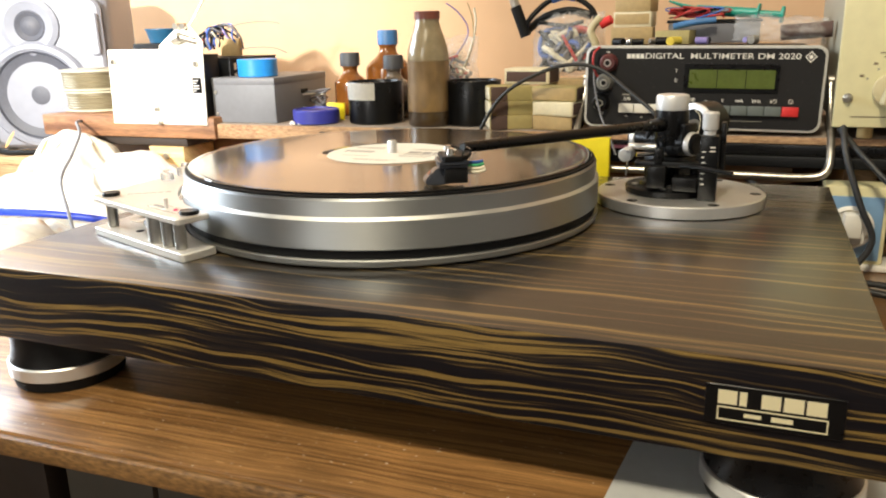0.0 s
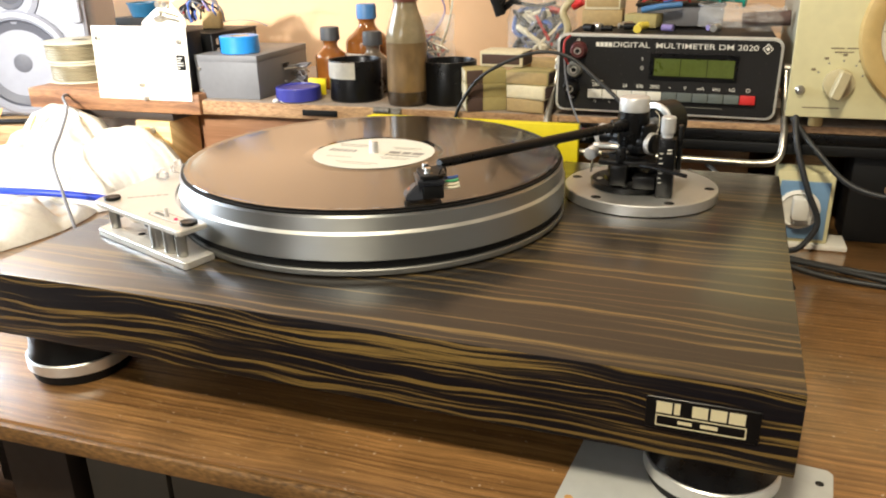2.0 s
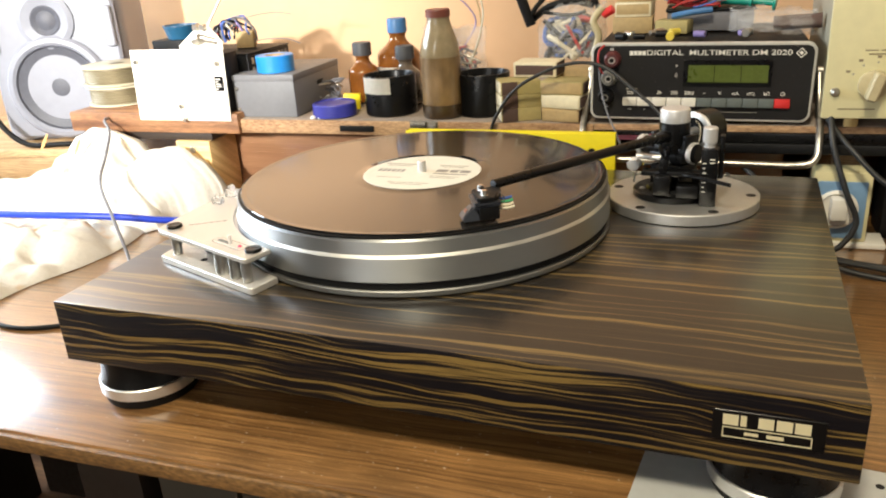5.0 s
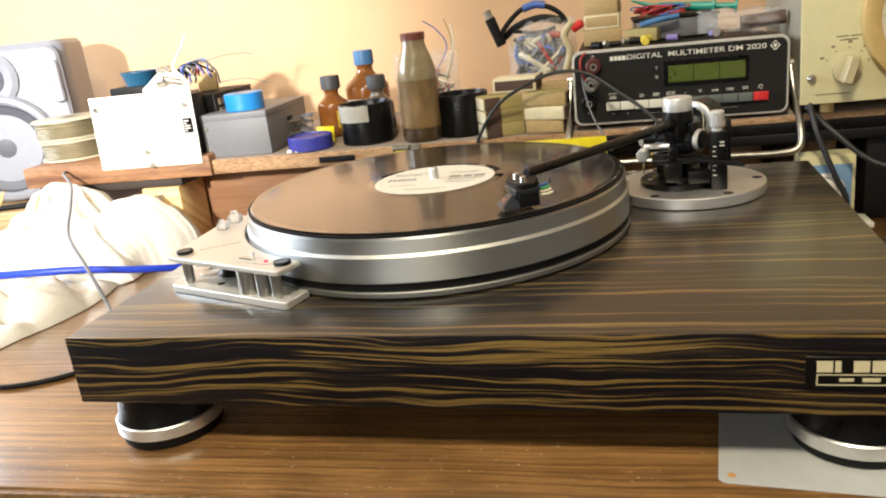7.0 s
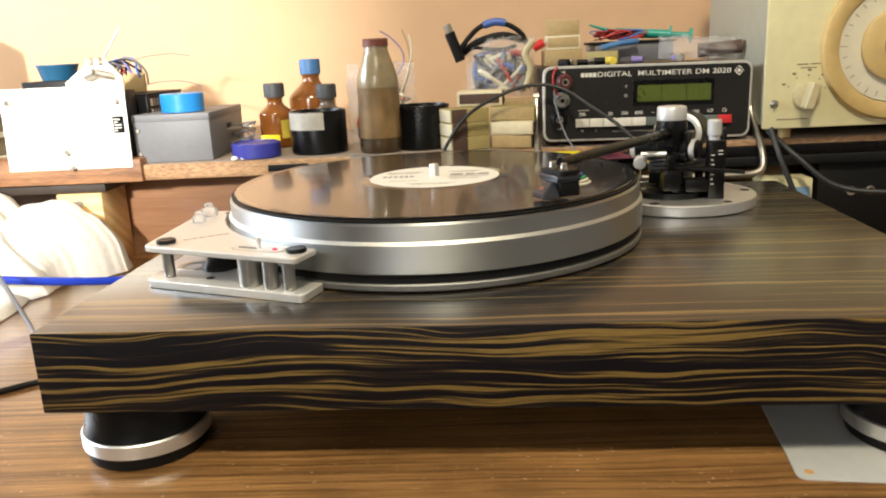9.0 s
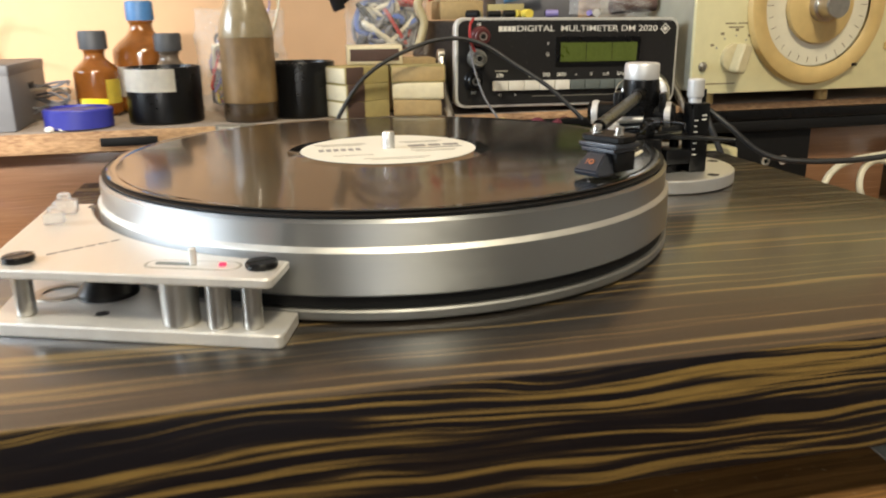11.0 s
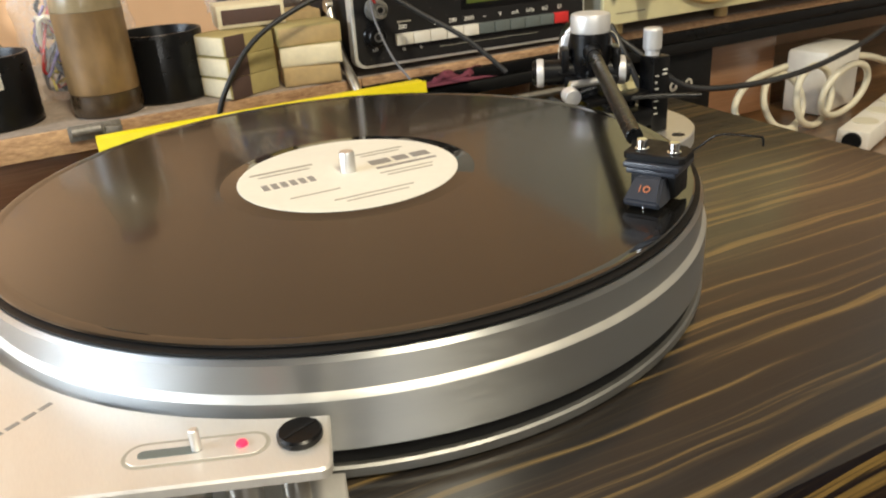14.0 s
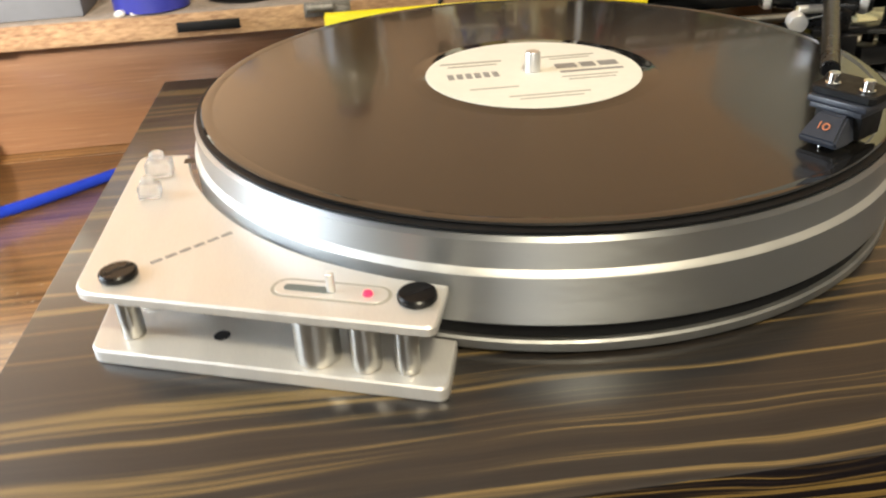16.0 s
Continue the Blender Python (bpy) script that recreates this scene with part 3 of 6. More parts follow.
part("end_board", box(-0.612, -0.3455, -0.006, 0.28, B - 0.001, T + 0.0075, 0.002), PLANK, shelf, "thicker walnut veneered end board")
part("pine_block", box(-0.450, -0.398, -0.001, 0.062, 0.0, B - 0.0125, 0.0015), PINE, shelf, "pale pine support block")
part("spacer_board", box(-0.600, -0.3935, 0.002, 0.0625, B - 0.0123, B - 0.0014, 0.0015), DARKWOOD, shelf, "dark spacer board")
part("support_block", box(0.485, 0.60, 0.03, 0.2, 0.0, B - 0.0002, 0.0015), PANEL, shelf, "brown support block")
part("pine_block", box(0.345, 0.375, 0.05, 0.25, 0.0, B - 0.0002, 0.0015), OAK, shelf)
part("screw", disc(0.0045, 0, 0.002, seg=12, m=pose(-0.424, -0.001, B - 0.024, 90, 0, 0)), DULLSTEEL, shelf)
part("cable_channel", box(0.12, 1.22, -0.004, 0.05, B - 0.0115, B - 0.0004, 0.002), BLACKMATT, shelf, "black cable channel under the board")
part("mounting_strip", box(-0.205, -0.160, -0.0042, -0.0018, B + 0.0045, B + 0.0115, 0.0006), BLACKMATT, shelf, "short black strip on the edge")
part("rear_panel", box(-0.60, 0.30, 0.064, 0.072, 0.0, B - 0.0006, 0.001), PANEL, shelf, "glossy brown back panel")
part("far_panel", box(0.301, 1.22, 0.285, 0.293, 0.0, B - 0.0006, 0.001), DARKWOOD, shelf)
part("oak_panel", box(0.30, 0.48, 0.255, 0.262, 0.0, B - 0.0006, 0.001), PLANK, shelf)

# ---- turntable ----
X0, X1, Y0, Y1, PB = -0.2095, 0.3215, -0.2115, 0.187, -0.048
tt = thing("turntable", 0, 0, DZ, 0, "belt-drive turntable with striped ebony plinth and thick aluminium platter", "turntable")
O = -DZ  # the plinth's top above the desk


def tpart(name, bm, material, label="", parent=None):
    if parent is not None:
        return part(name, bm, material, parent, label)
    return part(name, moved(bm, Matrix.Translation((0, 0, O))), material, tt, label)


plinth = tpart("plinth", box(X0, X1, Y0, Y1, PB, 0, 0.0009), [EBONY, EBONYTOPLIT], "dark ebony veneer with tan stripes")
# up-facing faces take the top sheet, its ground painted paler as if lit
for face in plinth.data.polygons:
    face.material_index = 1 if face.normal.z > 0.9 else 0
for fx, fy in ((-0.168, -0.176), (0.283, -0.172), (-0.170, 0.146), (0.283, 0.146)):
    z0 = DZ + (0.0012 if fx > 0 > fy else 0)
    at = Matrix.Translation((fx, fy, O))
    foot = part("foot", lathe([(0, PB - 0.0002), (0.0335, PB - 0.0002), (0.0338, PB - 0.010), (0.0350, PB - 0.017), (0.0360, PB - 0.0202), (0, PB - 0.0202)], 64, at), BLACK, tt, "black foot with a bright ring")
    part("ring", lathe([(0.033, PB - 0.0203), (0.0366, PB - 0.0204), (0.0374, PB - 0.0212), (0.0374, PB - 0.0288), (0.0366, PB - 0.0296), (0.033, PB - 0.0297)], 64, at), SATIN, foot, "bright metal ring")
    part("pad", lathe([(0, PB - 0.0204), (0.0329, PB - 0.0204), (0.0329, PB - 0.0298), (0.0362, PB - 0.0300), (0.0345, z0 + 0.0006), (0.033, z0 + 0.0001), (0, z0 + 0.0001)], 64, at), RUBBER, foot, "black rubber pad")

# platter in its turned steps
R = 0.1565
tpart("sub_platter_rim", lathe([(0, 0.0012), (R - 0.003, 0.0012), (R - 0.0005, 0.0016), (R, 0.0024), (R, 0.0052), (R - 0.0008, 0.0060), (R - 0.004, 0.0062), (0, 0.0062)], 160), ALURIM, "smooth aluminium lower rim")
tpart("belt_groove", lathe([(R - 0.0035, 0.0060), (R - 0.0022, 0.0064), (R - 0.0022, 0.0117), (R - 0.0035, 0.0120)], 160), RUBBER, "black belt")
platter = tpart("platter", lathe([(0, 0.0115), (R - 0.003, 0.0116), (R - 0.0006, 0.0119), (R, 0.0126), (R, 0.0298)], 200), ALU, "brushed aluminium platter with a turned step")
tpart("platter_bead", lathe([(R, 0.0298), (R - 0.0002, 0.0302), (R - 0.0016, 0.0315), (R - 0.0019, 0.0319)], 200), ALUTOP, "polished chamfer")
tpart("upper_platter", lathe([(R - 0.0019, 0.0319), (R - 0.0019, 0.0414), (R - 0.0034, 0.0427), (R - 0.005, 0.0428), (0, 0.0428)], 200), ALU, "brushed aluminium upper step")
tpart("mat", lathe([(0, 0.0429), (0.1525, 0.0429), (0.1532, 0.0433), (0.1532, 0.0443), (0.1524, 0.0446), (0, 0.0446)], 160), RUBBER, "black rubber mat")
tpart("spindle", lathe([(0, 0.044), (0.0036, 0.044), (0.0036, 0.0546), (0.0031, 0.0556), (0, 0.0558)], 24), SATIN, "steel spindle")

# record lying on the mat
rec = thing("record", 0, 0, 0.0446, 0, "black vinyl long-playing record with cream label on the platter", "record")
part("run_out", lathe([(0.0037, 0.0012), (0.0037, 0.0013), (0.0500, 0.0013), (0.0506, 0.0011), (0.0572, 0.0011), (0.0576, 0.00104)], 160), VINYLSMOOTH, rec, "smooth glossy run-out band")
part("disc", lathe([(0.0572, 0.0001), (0.0576, 0.00103), (0.1463, 0.00103), (0.1463, 0.0001)], 200), VINYL, rec, "grooved black vinyl")
part("edge_bead", lathe([(0.0037, 0.00005), (0.1463, 0.00005), (0.1463, 0.00105), (0.1485, 0.0014), (0.1505, 0.0014), (0.1511, 0.0009), (0.1508, 0.0003), (0.149, 0.0001)], 200), VINYLSMOOTH, rec, "smooth raised rim")
lab = part("label", lathe([(0.0038, 0.0014), (0.0038, 0.0016), (0.0499, 0.0016), (0.0501, 0.0014)], 80), LABEL, rec, "cream paper label")
for x, y, w, h in ((-0.026, 0.020, 0.030, 0.0022), (-0.026, 0.0150, 0.024, 0.0016), (0.022, 0.020, 0.026, 0.0016), (0.022, 0.016, 0.020, 0.0012), (0.024, -0.012, 0.026, 0.0012), (0.024, -0.016, 0.022, 0.0012), (-0.022, -0.020, 0.022, 0.0012), (0.0, -0.033, 0.036, 0.0012), (0.0, -0.037, 0.028, 0.0010)):
    part("print_bar", box(x - w / 2, x + w / 2, y - h / 2, y + h / 2, 0.00162, 0.00172, 0), INKGREYSHADE, lab)
for k in range(6):
    part("dark_print_bar", box(-0.040 + k * 0.0042, -0.0372 + k * 0.0042, -0.004, 0.0035, 0.00162, 0.00173, 0), INK, lab)
for x0, x1, y0, y1 in ((0.012, 0.022, 0.0005, 0.0075), (0.024, 0.031, 0.0005, 0.0075), (0.033, 0.042, 0.0005, 0.0075), (0.012, 0.042, -0.006, -0.0035)):
    part("dark_print_bar", box(x0, x1, y0, y1, 0.00162, 0.00173, 0), INK, lab)

# motor unit
cut = 0.1592
arc = [(cut * math.cos(radians(a)), cut * math.sin(radians(a))) for a in np.linspace(-112.6, -173, 26)]


def corner(p, q, s, r, seg=4):
    """A rounded corner at q between p and s."""
    a, b = (Vector(p) - Vector(q)).normalized(), (Vector(s) - Vector(q)).normalized()
    u, v = Vector(q) + a * r, Vector(q) + b * r
    return [tuple((1 - t) ** 2 * u + 2 * t * (1 - t) * Vector(q) + t * t * v) for t in [k / seg for k in range(seg + 1)]]


FL, FR, BL = (-0.1795, -0.1275), (-0.0680, -0.1695), (-0.1795, -0.0165)
top = corner(BL, FL, FR, 0.007) + corner(FL, FR, arc[0], 0.004) + arc + corner(arc[-1], BL, FL, 0.006)
motor = tpart("motor_unit", slab(top, 0.0238, 0.0276, 0.0007), PLATE, "champagne aluminium upper plate of the motor unit")


def mpart(name, bm, material, label=""):
    return part(name, moved(bm, Matrix.Translation((0, 0, O))), material, motor, label)


arc2 = [((cut - 0.0015) * math.cos(radians(a)), (cut - 0.0015) * math.sin(radians(a))) for a in np.linspace(-112, -172, 20)]
low = corner((-0.179, -0.02), (-0.179, -0.1285), (-0.0665, -0.1705), 0.004) + corner((-0.179, -0.1285), (-0.0655, -0.1705), arc2[0], 0.004) + arc2 + corner(arc2[-1], (-0.179, -0.02), (-0.179, -0.12), 0.004)
mpart("lower_plate", slab(low, 0.0001, 0.0056, 0.0006), PLATE, "thick aluminium lower plate")
for px, py, pr in ((-0.1655, -0.1225, 0.0038), (-0.1035, -0.1465, 0.0072), (-0.0885, -0.1540, 0.0048), (-0.0760, -0.1585, 0.0038), (-0.1655, -0.030, 0.0038)):
    mpart("pillar", disc(pr, 0.0056, 0.0238, m=Matrix.Translation((px, py, 0)), seg=28), PILLAR, "steel pillar")
mpart("motor_pulley", lathe([(0, 0.0057), (0.0125, 0.0057), (0.0125, 0.0078), (0.0100, 0.0110), (0.0070, 0.0150), (0.0070, 0.0237), (0, 0.0237)], 36, Matrix.Translation((-0.138, -0.104, 0))), BLACK, "dark motor pulley")
mpart("bearing_ring", lathe([(0.0075, 0.00562), (0.0115, 0.00562), (0.0115, 0.0062), (0.0075, 0.0062)], 36, Matrix.Translation((-0.1585, -0.098, 0))), DULLSTEEL, "steel ring")
for px, py, turn in ((-0.1660, -0.1208, 35), (-0.0715, -0.1530, 20)):
    s = mpart("slotted_screw", lathe([(0, 0.0276), (0.0058, 0.0276), (0.0062, 0.0282), (0.0062, 0.0296), (0.0056, 0.0302), (0, 0.0303)], 32, Matrix.Translation((px, py, 0))), BLACK, "black slotted screw head")
    part("slot", moved(box(-0.0057, 0.0057, -0.0006, 0.0006, 0.03025, 0.0304, 0), Matrix.Translation((px, py, O)) @ pose(0, 0, 0, 0, 0, turn)), BLACKMATT, s)
along_front = math.degrees(math.atan2(-0.042, 0.1115))
SW = Matrix.Translation((-0.0975, -0.1437, 0)) @ pose(0, 0, 0, 0, 0, along_front)
# grey outline paints in the shade along the edge of the recess
mpart("switch_edge_shade", moved(slab(rounded(0.0392, 0.0108, 0.0053), 0.02755, 0.0277, 0), SW), INKGREYSHADE)
mpart("switch_recess", moved(slab(rounded(0.037, 0.0085, 0.0042), 0.0276, 0.0279, 0.0001), SW), PLATE, "pale recess of the speed switch")
mpart("switch_slot", moved(slab(rounded(0.017, 0.0034, 0.0016), 0.0278, 0.0281, 0.0001), SW @ Matrix.Translation((-0.007, 0, 0))), GREYB)
mpart("switch_pin", moved(disc(0.0014, 0.0278, 0.0345, 0.0003, 16), SW @ Matrix.Translation((0.0002, 0, 0))), SATIN, "steel switch pin")
mpart("pilot_light", lathe([(0, 0.0279), (0.0016, 0.0279), (0.0013, 0.0288), (0, 0.0291)], 16, Matrix.Translation((-0.0862, -0.1480, 0))), LEDRED, "glowing red pilot light")
for kx, ky, ks in ((-0.1665, -0.040, 0.0052), (-0.1668, -0.0605, 0.0042)):
    mpart("clear_knob", moved(join(box(-ks, ks, -ks * 0.8, ks * 0.8, 0.0277, 0.0276 + ks * 1.3, 0.0008), disc(ks * 0.6, 0.0277 + ks * 1.3, 0.0282 + ks * 1.9, 0.0008, 12)), Matrix.Translation((kx, ky, 0))), CLEAR, "clear plastic block knob")
mpart("switch_window", moved(slab(rounded(0.008, 0.005, 0.001), 0.0276, 0.0278, 0), Matrix.Translation((-0.155, -0.027, 0))), BLACK)
LT = Matrix.Translation((-0.1455, -0.1065, 0)) @ pose(0, 0, 0, 0, 0, 33)
mpart("name_print", join(*[moved(box(-0.014 + k * 0.0052, -0.0100 + k * 0.0052, -0.0008, 0.0008, 0.0276, 0.02775, 0), LT) for k in range(6)]), INK, "small dark printed name as bars")
mpart("hole", disc(0.0028, 0.0055, 0.0058, 0.0001, 16, Matrix.Translation((-0.1360, -0.1290, 0))), DARKHOLE)

# badge on the front
BX, BZ, BW, BH = 0.2752, -0.0222, 0.0555, 0.0185
badge = tpart("badge", moved(slab(rounded(BW, BH, 0.0012), 0, 0.0012, 0.0002), Matrix.Translation((BX, Y0 - 0.0001, BZ)) @ UP), BLACK, "black name badge with pale gold print")
MB = Matrix.Translation((BX, Y0 - 0.0013, BZ + O)) @ UP
bars = [box(-0.0225 + k * 0.0088, -0.0225 + k * 0.0088 + w, 0.0005, 0.0070, 0, 0.0002, 0) for k, w in enumerate((0.0078, 0.0030, 0.0076, 0.0078, 0.0078))]
for one in bars:
    part("name_bar", moved(one, MB), GOLDPRINT, badge)
part("badge_frame", moved(join(box(-0.0225, 0.0215, -0.0013, -0.0007, 0, 0.0002, 0), box(-0.0225, 0.0215, -0.0072, -0.0066, 0, 0.0002, 0), box(-0.0225, -0.0219, -0.0066, -0.0013, 0, 0.0002, 0), box(0.0209, 0.0215, -0.0066, -0.0013, 0, 0.0002, 0), box(-0.0115, -0.0045, -0.0048, -0.0030, 0, 0.0002, 0), box(-0.0005, 0.0080, -0.0050, -0.0028, 0, 0.0002, 0)), MB), GOLDPRINT, badge, "thin gold frame with a model number as bars")

# arm board
AX, AY = 0.2065, 0.0930
board = tpart("arm_board", lathe([(0, 0.0002), (0.0630, 0.0002), (0.0640, 0.0008), (0.0640, 0.0088), (0.0632, 0.0095), (0, 0.0095)], 96, Matrix.Translation((AX, AY, 0))), SATIN, "round satin aluminium arm board")
for a in (172, 238, 300, 0, 62, 118):
    part("screw_hole", disc(0.0042, 0.0094, 0.0096, 0.0001, 20, Matrix.Translation((AX + 0.0565 * math.cos(radians(a)), AY + 0.0565 * math.sin(radians(a)), O))), DARKHOLE, board)

# tonearm
PX, PY = 0.198, 0.0885
arm = thing("tonearm", PX, PY, 0.0096, 0, "black tonearm with silver cap, straight tube and slate cartridge", "tonearm")
ZB = 0.0096
GEAR = Matrix.Translation((-0.001, 0.0125, 0))  # lift and side gear, beside the pivot


def apart(name, bm, material, label="", parent=None):
    return part(name, moved(bm, Matrix.Translation((-PX, -PY, -ZB))), material, parent or arm, label)


flange = apart("flange", lathe([(0, 0.0096), (0.0325, 0.0096), (0.0330, 0.0102), (0.0330, 0.0145), (0.0320, 0.0153), (0.022, 0.0155), (0.021, 0.0180), (0, 0.0182)], 64, Matrix.Translation((PX, PY, 0))), BLACK, "black round flange")
for a in (200, 268, 330, 90):
    apart("flange_screw", disc(0.0026, 0.0150, 0.0164, 0.0003, 16, Matrix.Translation((PX + 0.0258 * math.cos(radians(a)), PY + 0.0258 * math.sin(radians(a)), 0))), SATIN, "steel screw", flange)
apart("pillar", lathe([(0, 0.018), (0.0098, 0.018), (0.0098, 0.036), (0.0085, 0.037), (0.0085, 0.044), (0, 0.044)], 40, Matrix.Translation((PX, PY, 0))), BLACK, "black arm pillar")
apart("bearing_housing", lathe([(0, 0.042), (0.0118, 0.042), (0.0128, 0.044), (0.0130, 0.0695), (0.0125, 0.0732), (0, 0.0732)], 48, Matrix.Translation((PX, PY, 0))), BLACK, "black bearing housing")
apart("cap", lathe([(0, 0.0733), (0.0121, 0.0733), (0.0124, 0.0742), (0.0124, 0.0832), (0.0117, 0.0845), (0.0112, 0.0847), (0.0104, 0.0849), (0, 0.0846)], 64, Matrix.Translation((PX, PY, 0))), CAPM, "silver turned cap")
HEAD = Vector((0.0905, -0.0890, 0.0660))
PIV = Vector((PX, PY, 0.0625))
ad = (HEAD - PIV).normalized()
sd = Vector((-ad.y, ad.x, 0)).normalized()  # across the arm, to its left as seen from the pivot
apart("arm_collar", rod(PIV + ad * 0.010, PIV + ad * 0.030, 0.0056, seg=24, r2=0.0046), BLACK, "black collar")
apart("arm_tube", rod(PIV + ad * 0.028, HEAD, 0.0040, seg=24, r2=0.0034), BLACK, "straight black arm tube")
cw = PIV - ad * 0.040 + Vector((0, 0, -0.003))
apart("counterweight_stub", rod(PIV - ad * 0.008 + Vector((0, 0, -0.003)), cw - ad * 0.014, 0.0042), SATIN)
apart("counterweight", lathe([(0.0043, -0.012), (0.0165, -0.012), (0.0175, -0.011), (0.0175, 0.009), (0.0165, 0.010), (0.0043, 0.010)], 56, along(cw, cw + ad)), BLACK, "black counterweight")
apart("counterweight_ring", lathe([(0.0125, 0.0101), (0.0170, 0.0101), (0.0174, 0.0110), (0.0172, 0.0125), (0.0160, 0.0132), (0.0125, 0.0134)], 56, along(cw, cw + ad)), SATIN, "bright dial ring")
for sg, far in ((1, 0.0240), (-1, 0.0360)):
    a = PIV + sd * sg * 0.006 + Vector((0, 0, -0.0140))
    b = PIV + sd * sg * far + Vector((0, 0, -0.0140))
    kb = apart("pivot_knob", rod(a, b, 0.0082, seg=40), BLACK, "black pivot knob with silver rim")
    apart("rim", lathe([(0.0080, -0.003), (0.0086, -0.003), (0.0091, -0.0024), (0.0091, 0.0010), (0.0087, 0.0016), (0.0080, 0.0016)], 40, along(b - sd * sg * 0.0035, b + sd * sg)), CAPM, "silver rim", kb)
    apart("face", disc(0.0072, -0.001, 0.0010, 0.0003, 32, along(b, b + sd * sg)), BLACK, "black end face", kb)
YM = Matrix(((ad.x, sd.x, 0, PX), (ad.y, sd.y, 0, PY), (0, 0, 1, 0), (0, 0, 0, 1)))
apart("yoke", moved(join(box(-0.014, 0.012, -0.0165, 0.0165, 0.0400, 0.0475, 0.0015), box(-0.008, 0.008, -0.0185, -0.0135, 0.0430, 0.0640, 0.0012), box(-0.008, 0.008, 0.0135, 0.0185, 0.0430, 0.0640, 0.0012)), YM), BLACK, "black bearing yoke")
apart("lower_yoke", moved(box(-0.014, 0.012, -0.0155, 0.0155, 0.0190, 0.0385, 0.0018), YM), BLACK, "black clamp block")
apart("clamp_screw", moved(rod((0.010, 0.004, 0.026), (0.016, 0.004, 0.026), 0.0022), YM), CHROME, "bright clamp screw")
apart("thread_guide", moved(rod((-0.018, 0.010, 0.0335), (-0.018, 0.010, 0.056), 0.0012), YM), CHROME)
# lift and anti-skate gear
liftb = apart("lift_block", moved(box(0.2233, 0.2363, 0.043, 0.057, 0.0097, 0.0580, 0.0008), GEAR), BLACK, "black height block with white scale")
apart("scale_marks", moved(join(*[box(0.2246, 0.2246 + w, 0.0427, 0.0429, z, z + 0.0007, 0) for z, w in ((0.022, 0.003), (0.026, 0.002), (0.030, 0.003), (0.034, 0.002), (0.038, 0.003), (0.042, 0.002), (0.046, 0.003))], box(0.2303, 0.2340, 0.0427, 0.0429, 0.0465, 0.0474, 0), box(0.2303, 0.2340, 0.0427, 0.0429, 0.0492, 0.0502, 0)), GEAR), INKWHITE, "white scale marks", liftb)
apart("silver_knob", moved(lathe([(0, 0.058), (0.0045, 0.058), (0.0045, 0.0612), (0.0056, 0.0618), (0.0058, 0.0630), (0.0058, 0.0735), (0.0050, 0.0745), (0, 0.0746)], 32, Matrix.Translation((0.2290, 0.0520, 0))), GEAR), CAPM, "small silver knurled knob")
apart("rear_fork", moved(join(box(0.2365, 0.2405, 0.056, 0.064, 0.030, 0.0665, 0.001), box(0.2320, 0.2405, 0.0572, 0.066, 0.050, 0.0545, 0.001)), GEAR), BLACK)
apart("lift_lever", moved(tube([(0.205, 0.050, 0.034), (0.222, 0.040, 0.035), (0.238, 0.031, 0.0345), (0.247, 0.026, 0.034)], 0.0016), GEAR), BLACK, "thin black lever")
apart("lift_platform", moved(join(box(0.176, 0.226, 0.046, 0.058, 0.0330, 0.0372, 0.001), box(0.186, 0.200, 0.040, 0.060, 0.0180, 0.0345, 0.0012), box(0.190, 0.197, 0.046, 0.056, 0.0345, 0.047, 0.0008)), GEAR), BLACK, "black lift platform")
apart("arm_rest_post", moved(lathe([(0, 0.0096), (0.0035, 0.0096), (0.0035, 0.030), (0.0028, 0.031), (0, 0.031)], 20, Matrix.Translation((0.2195, 0.060, 0))), GEAR), BLACK, "black post")
apart("lift_base", moved(box(0.2045, 0.2228, 0.0415, 0.0565, 0.0160, 0.0265, 0.0012), GEAR), BLACK, "black lift base")
aw = Vector((0.1660, 0.0535, 0.0405))
apart("side_weight", moved(rod(aw + Vector((0.002, -0.004, 0)), aw + Vector((0.004, 0.004, 0.001)), 0.0052, seg=28), GEAR), CAPM, "small silver side weight")
apart("side_weight_rod", moved(rod(aw + Vector((0.010, 0.0036, 0)), aw + Vector((0.033, 0.012, 0.0)), 0.0017), GEAR), CHROME, "thin chrome rod")
apart("side_stub", moved(rod(aw + Vector((0.004, 0.003, 0.0065)), aw + Vector((0.025, 0.001, 0.0065)), 0.0024), GEAR), SATIN, "short silver stub")
apart("side_pin", moved(rod(aw + Vector((0.004, 0.001, -0.004)), aw + Vector((0.003, 0.0, -0.016)), 0.0008), GEAR), CHROME)
for sg in (1, -1):
    pts = [PIV + sd * sg * 0.010 + Vector((0, 0, 0.010)) - ad * 0.008, PIV + sd * sg * 0.0175 + Vector((0, 0, 0.006)) - ad * 0.004, PIV + sd * sg * 0.0195 + Vector((0, 0, -0.006)), PIV + sd * sg * 0.016 + Vector((0, 0, -0.015)) + ad * 0.003]
    apart("white_lead", tube([q - ad * 0.007 for q in pts], 0.0003, 8), WHITEWIRE, "thin white lead")

# headshell and cartridge
fd = Vector((-0.875, -0.484, 0)).normalized()
cd = Vector((-fd.y, fd.x, 0))
SC = Vector((0.0880, -0.1058, 0))
HM = Matrix(((fd.x, cd.x, 0, SC.x), (fd.y, cd.y, 0, SC.y), (0, 0, 1, 0), (0, 0, 0, 1)))  # x forwards, y to the left


def hpart(name, bm, material, label="", parent=None):
    return apart(name, moved(bm, HM), material, label, parent)


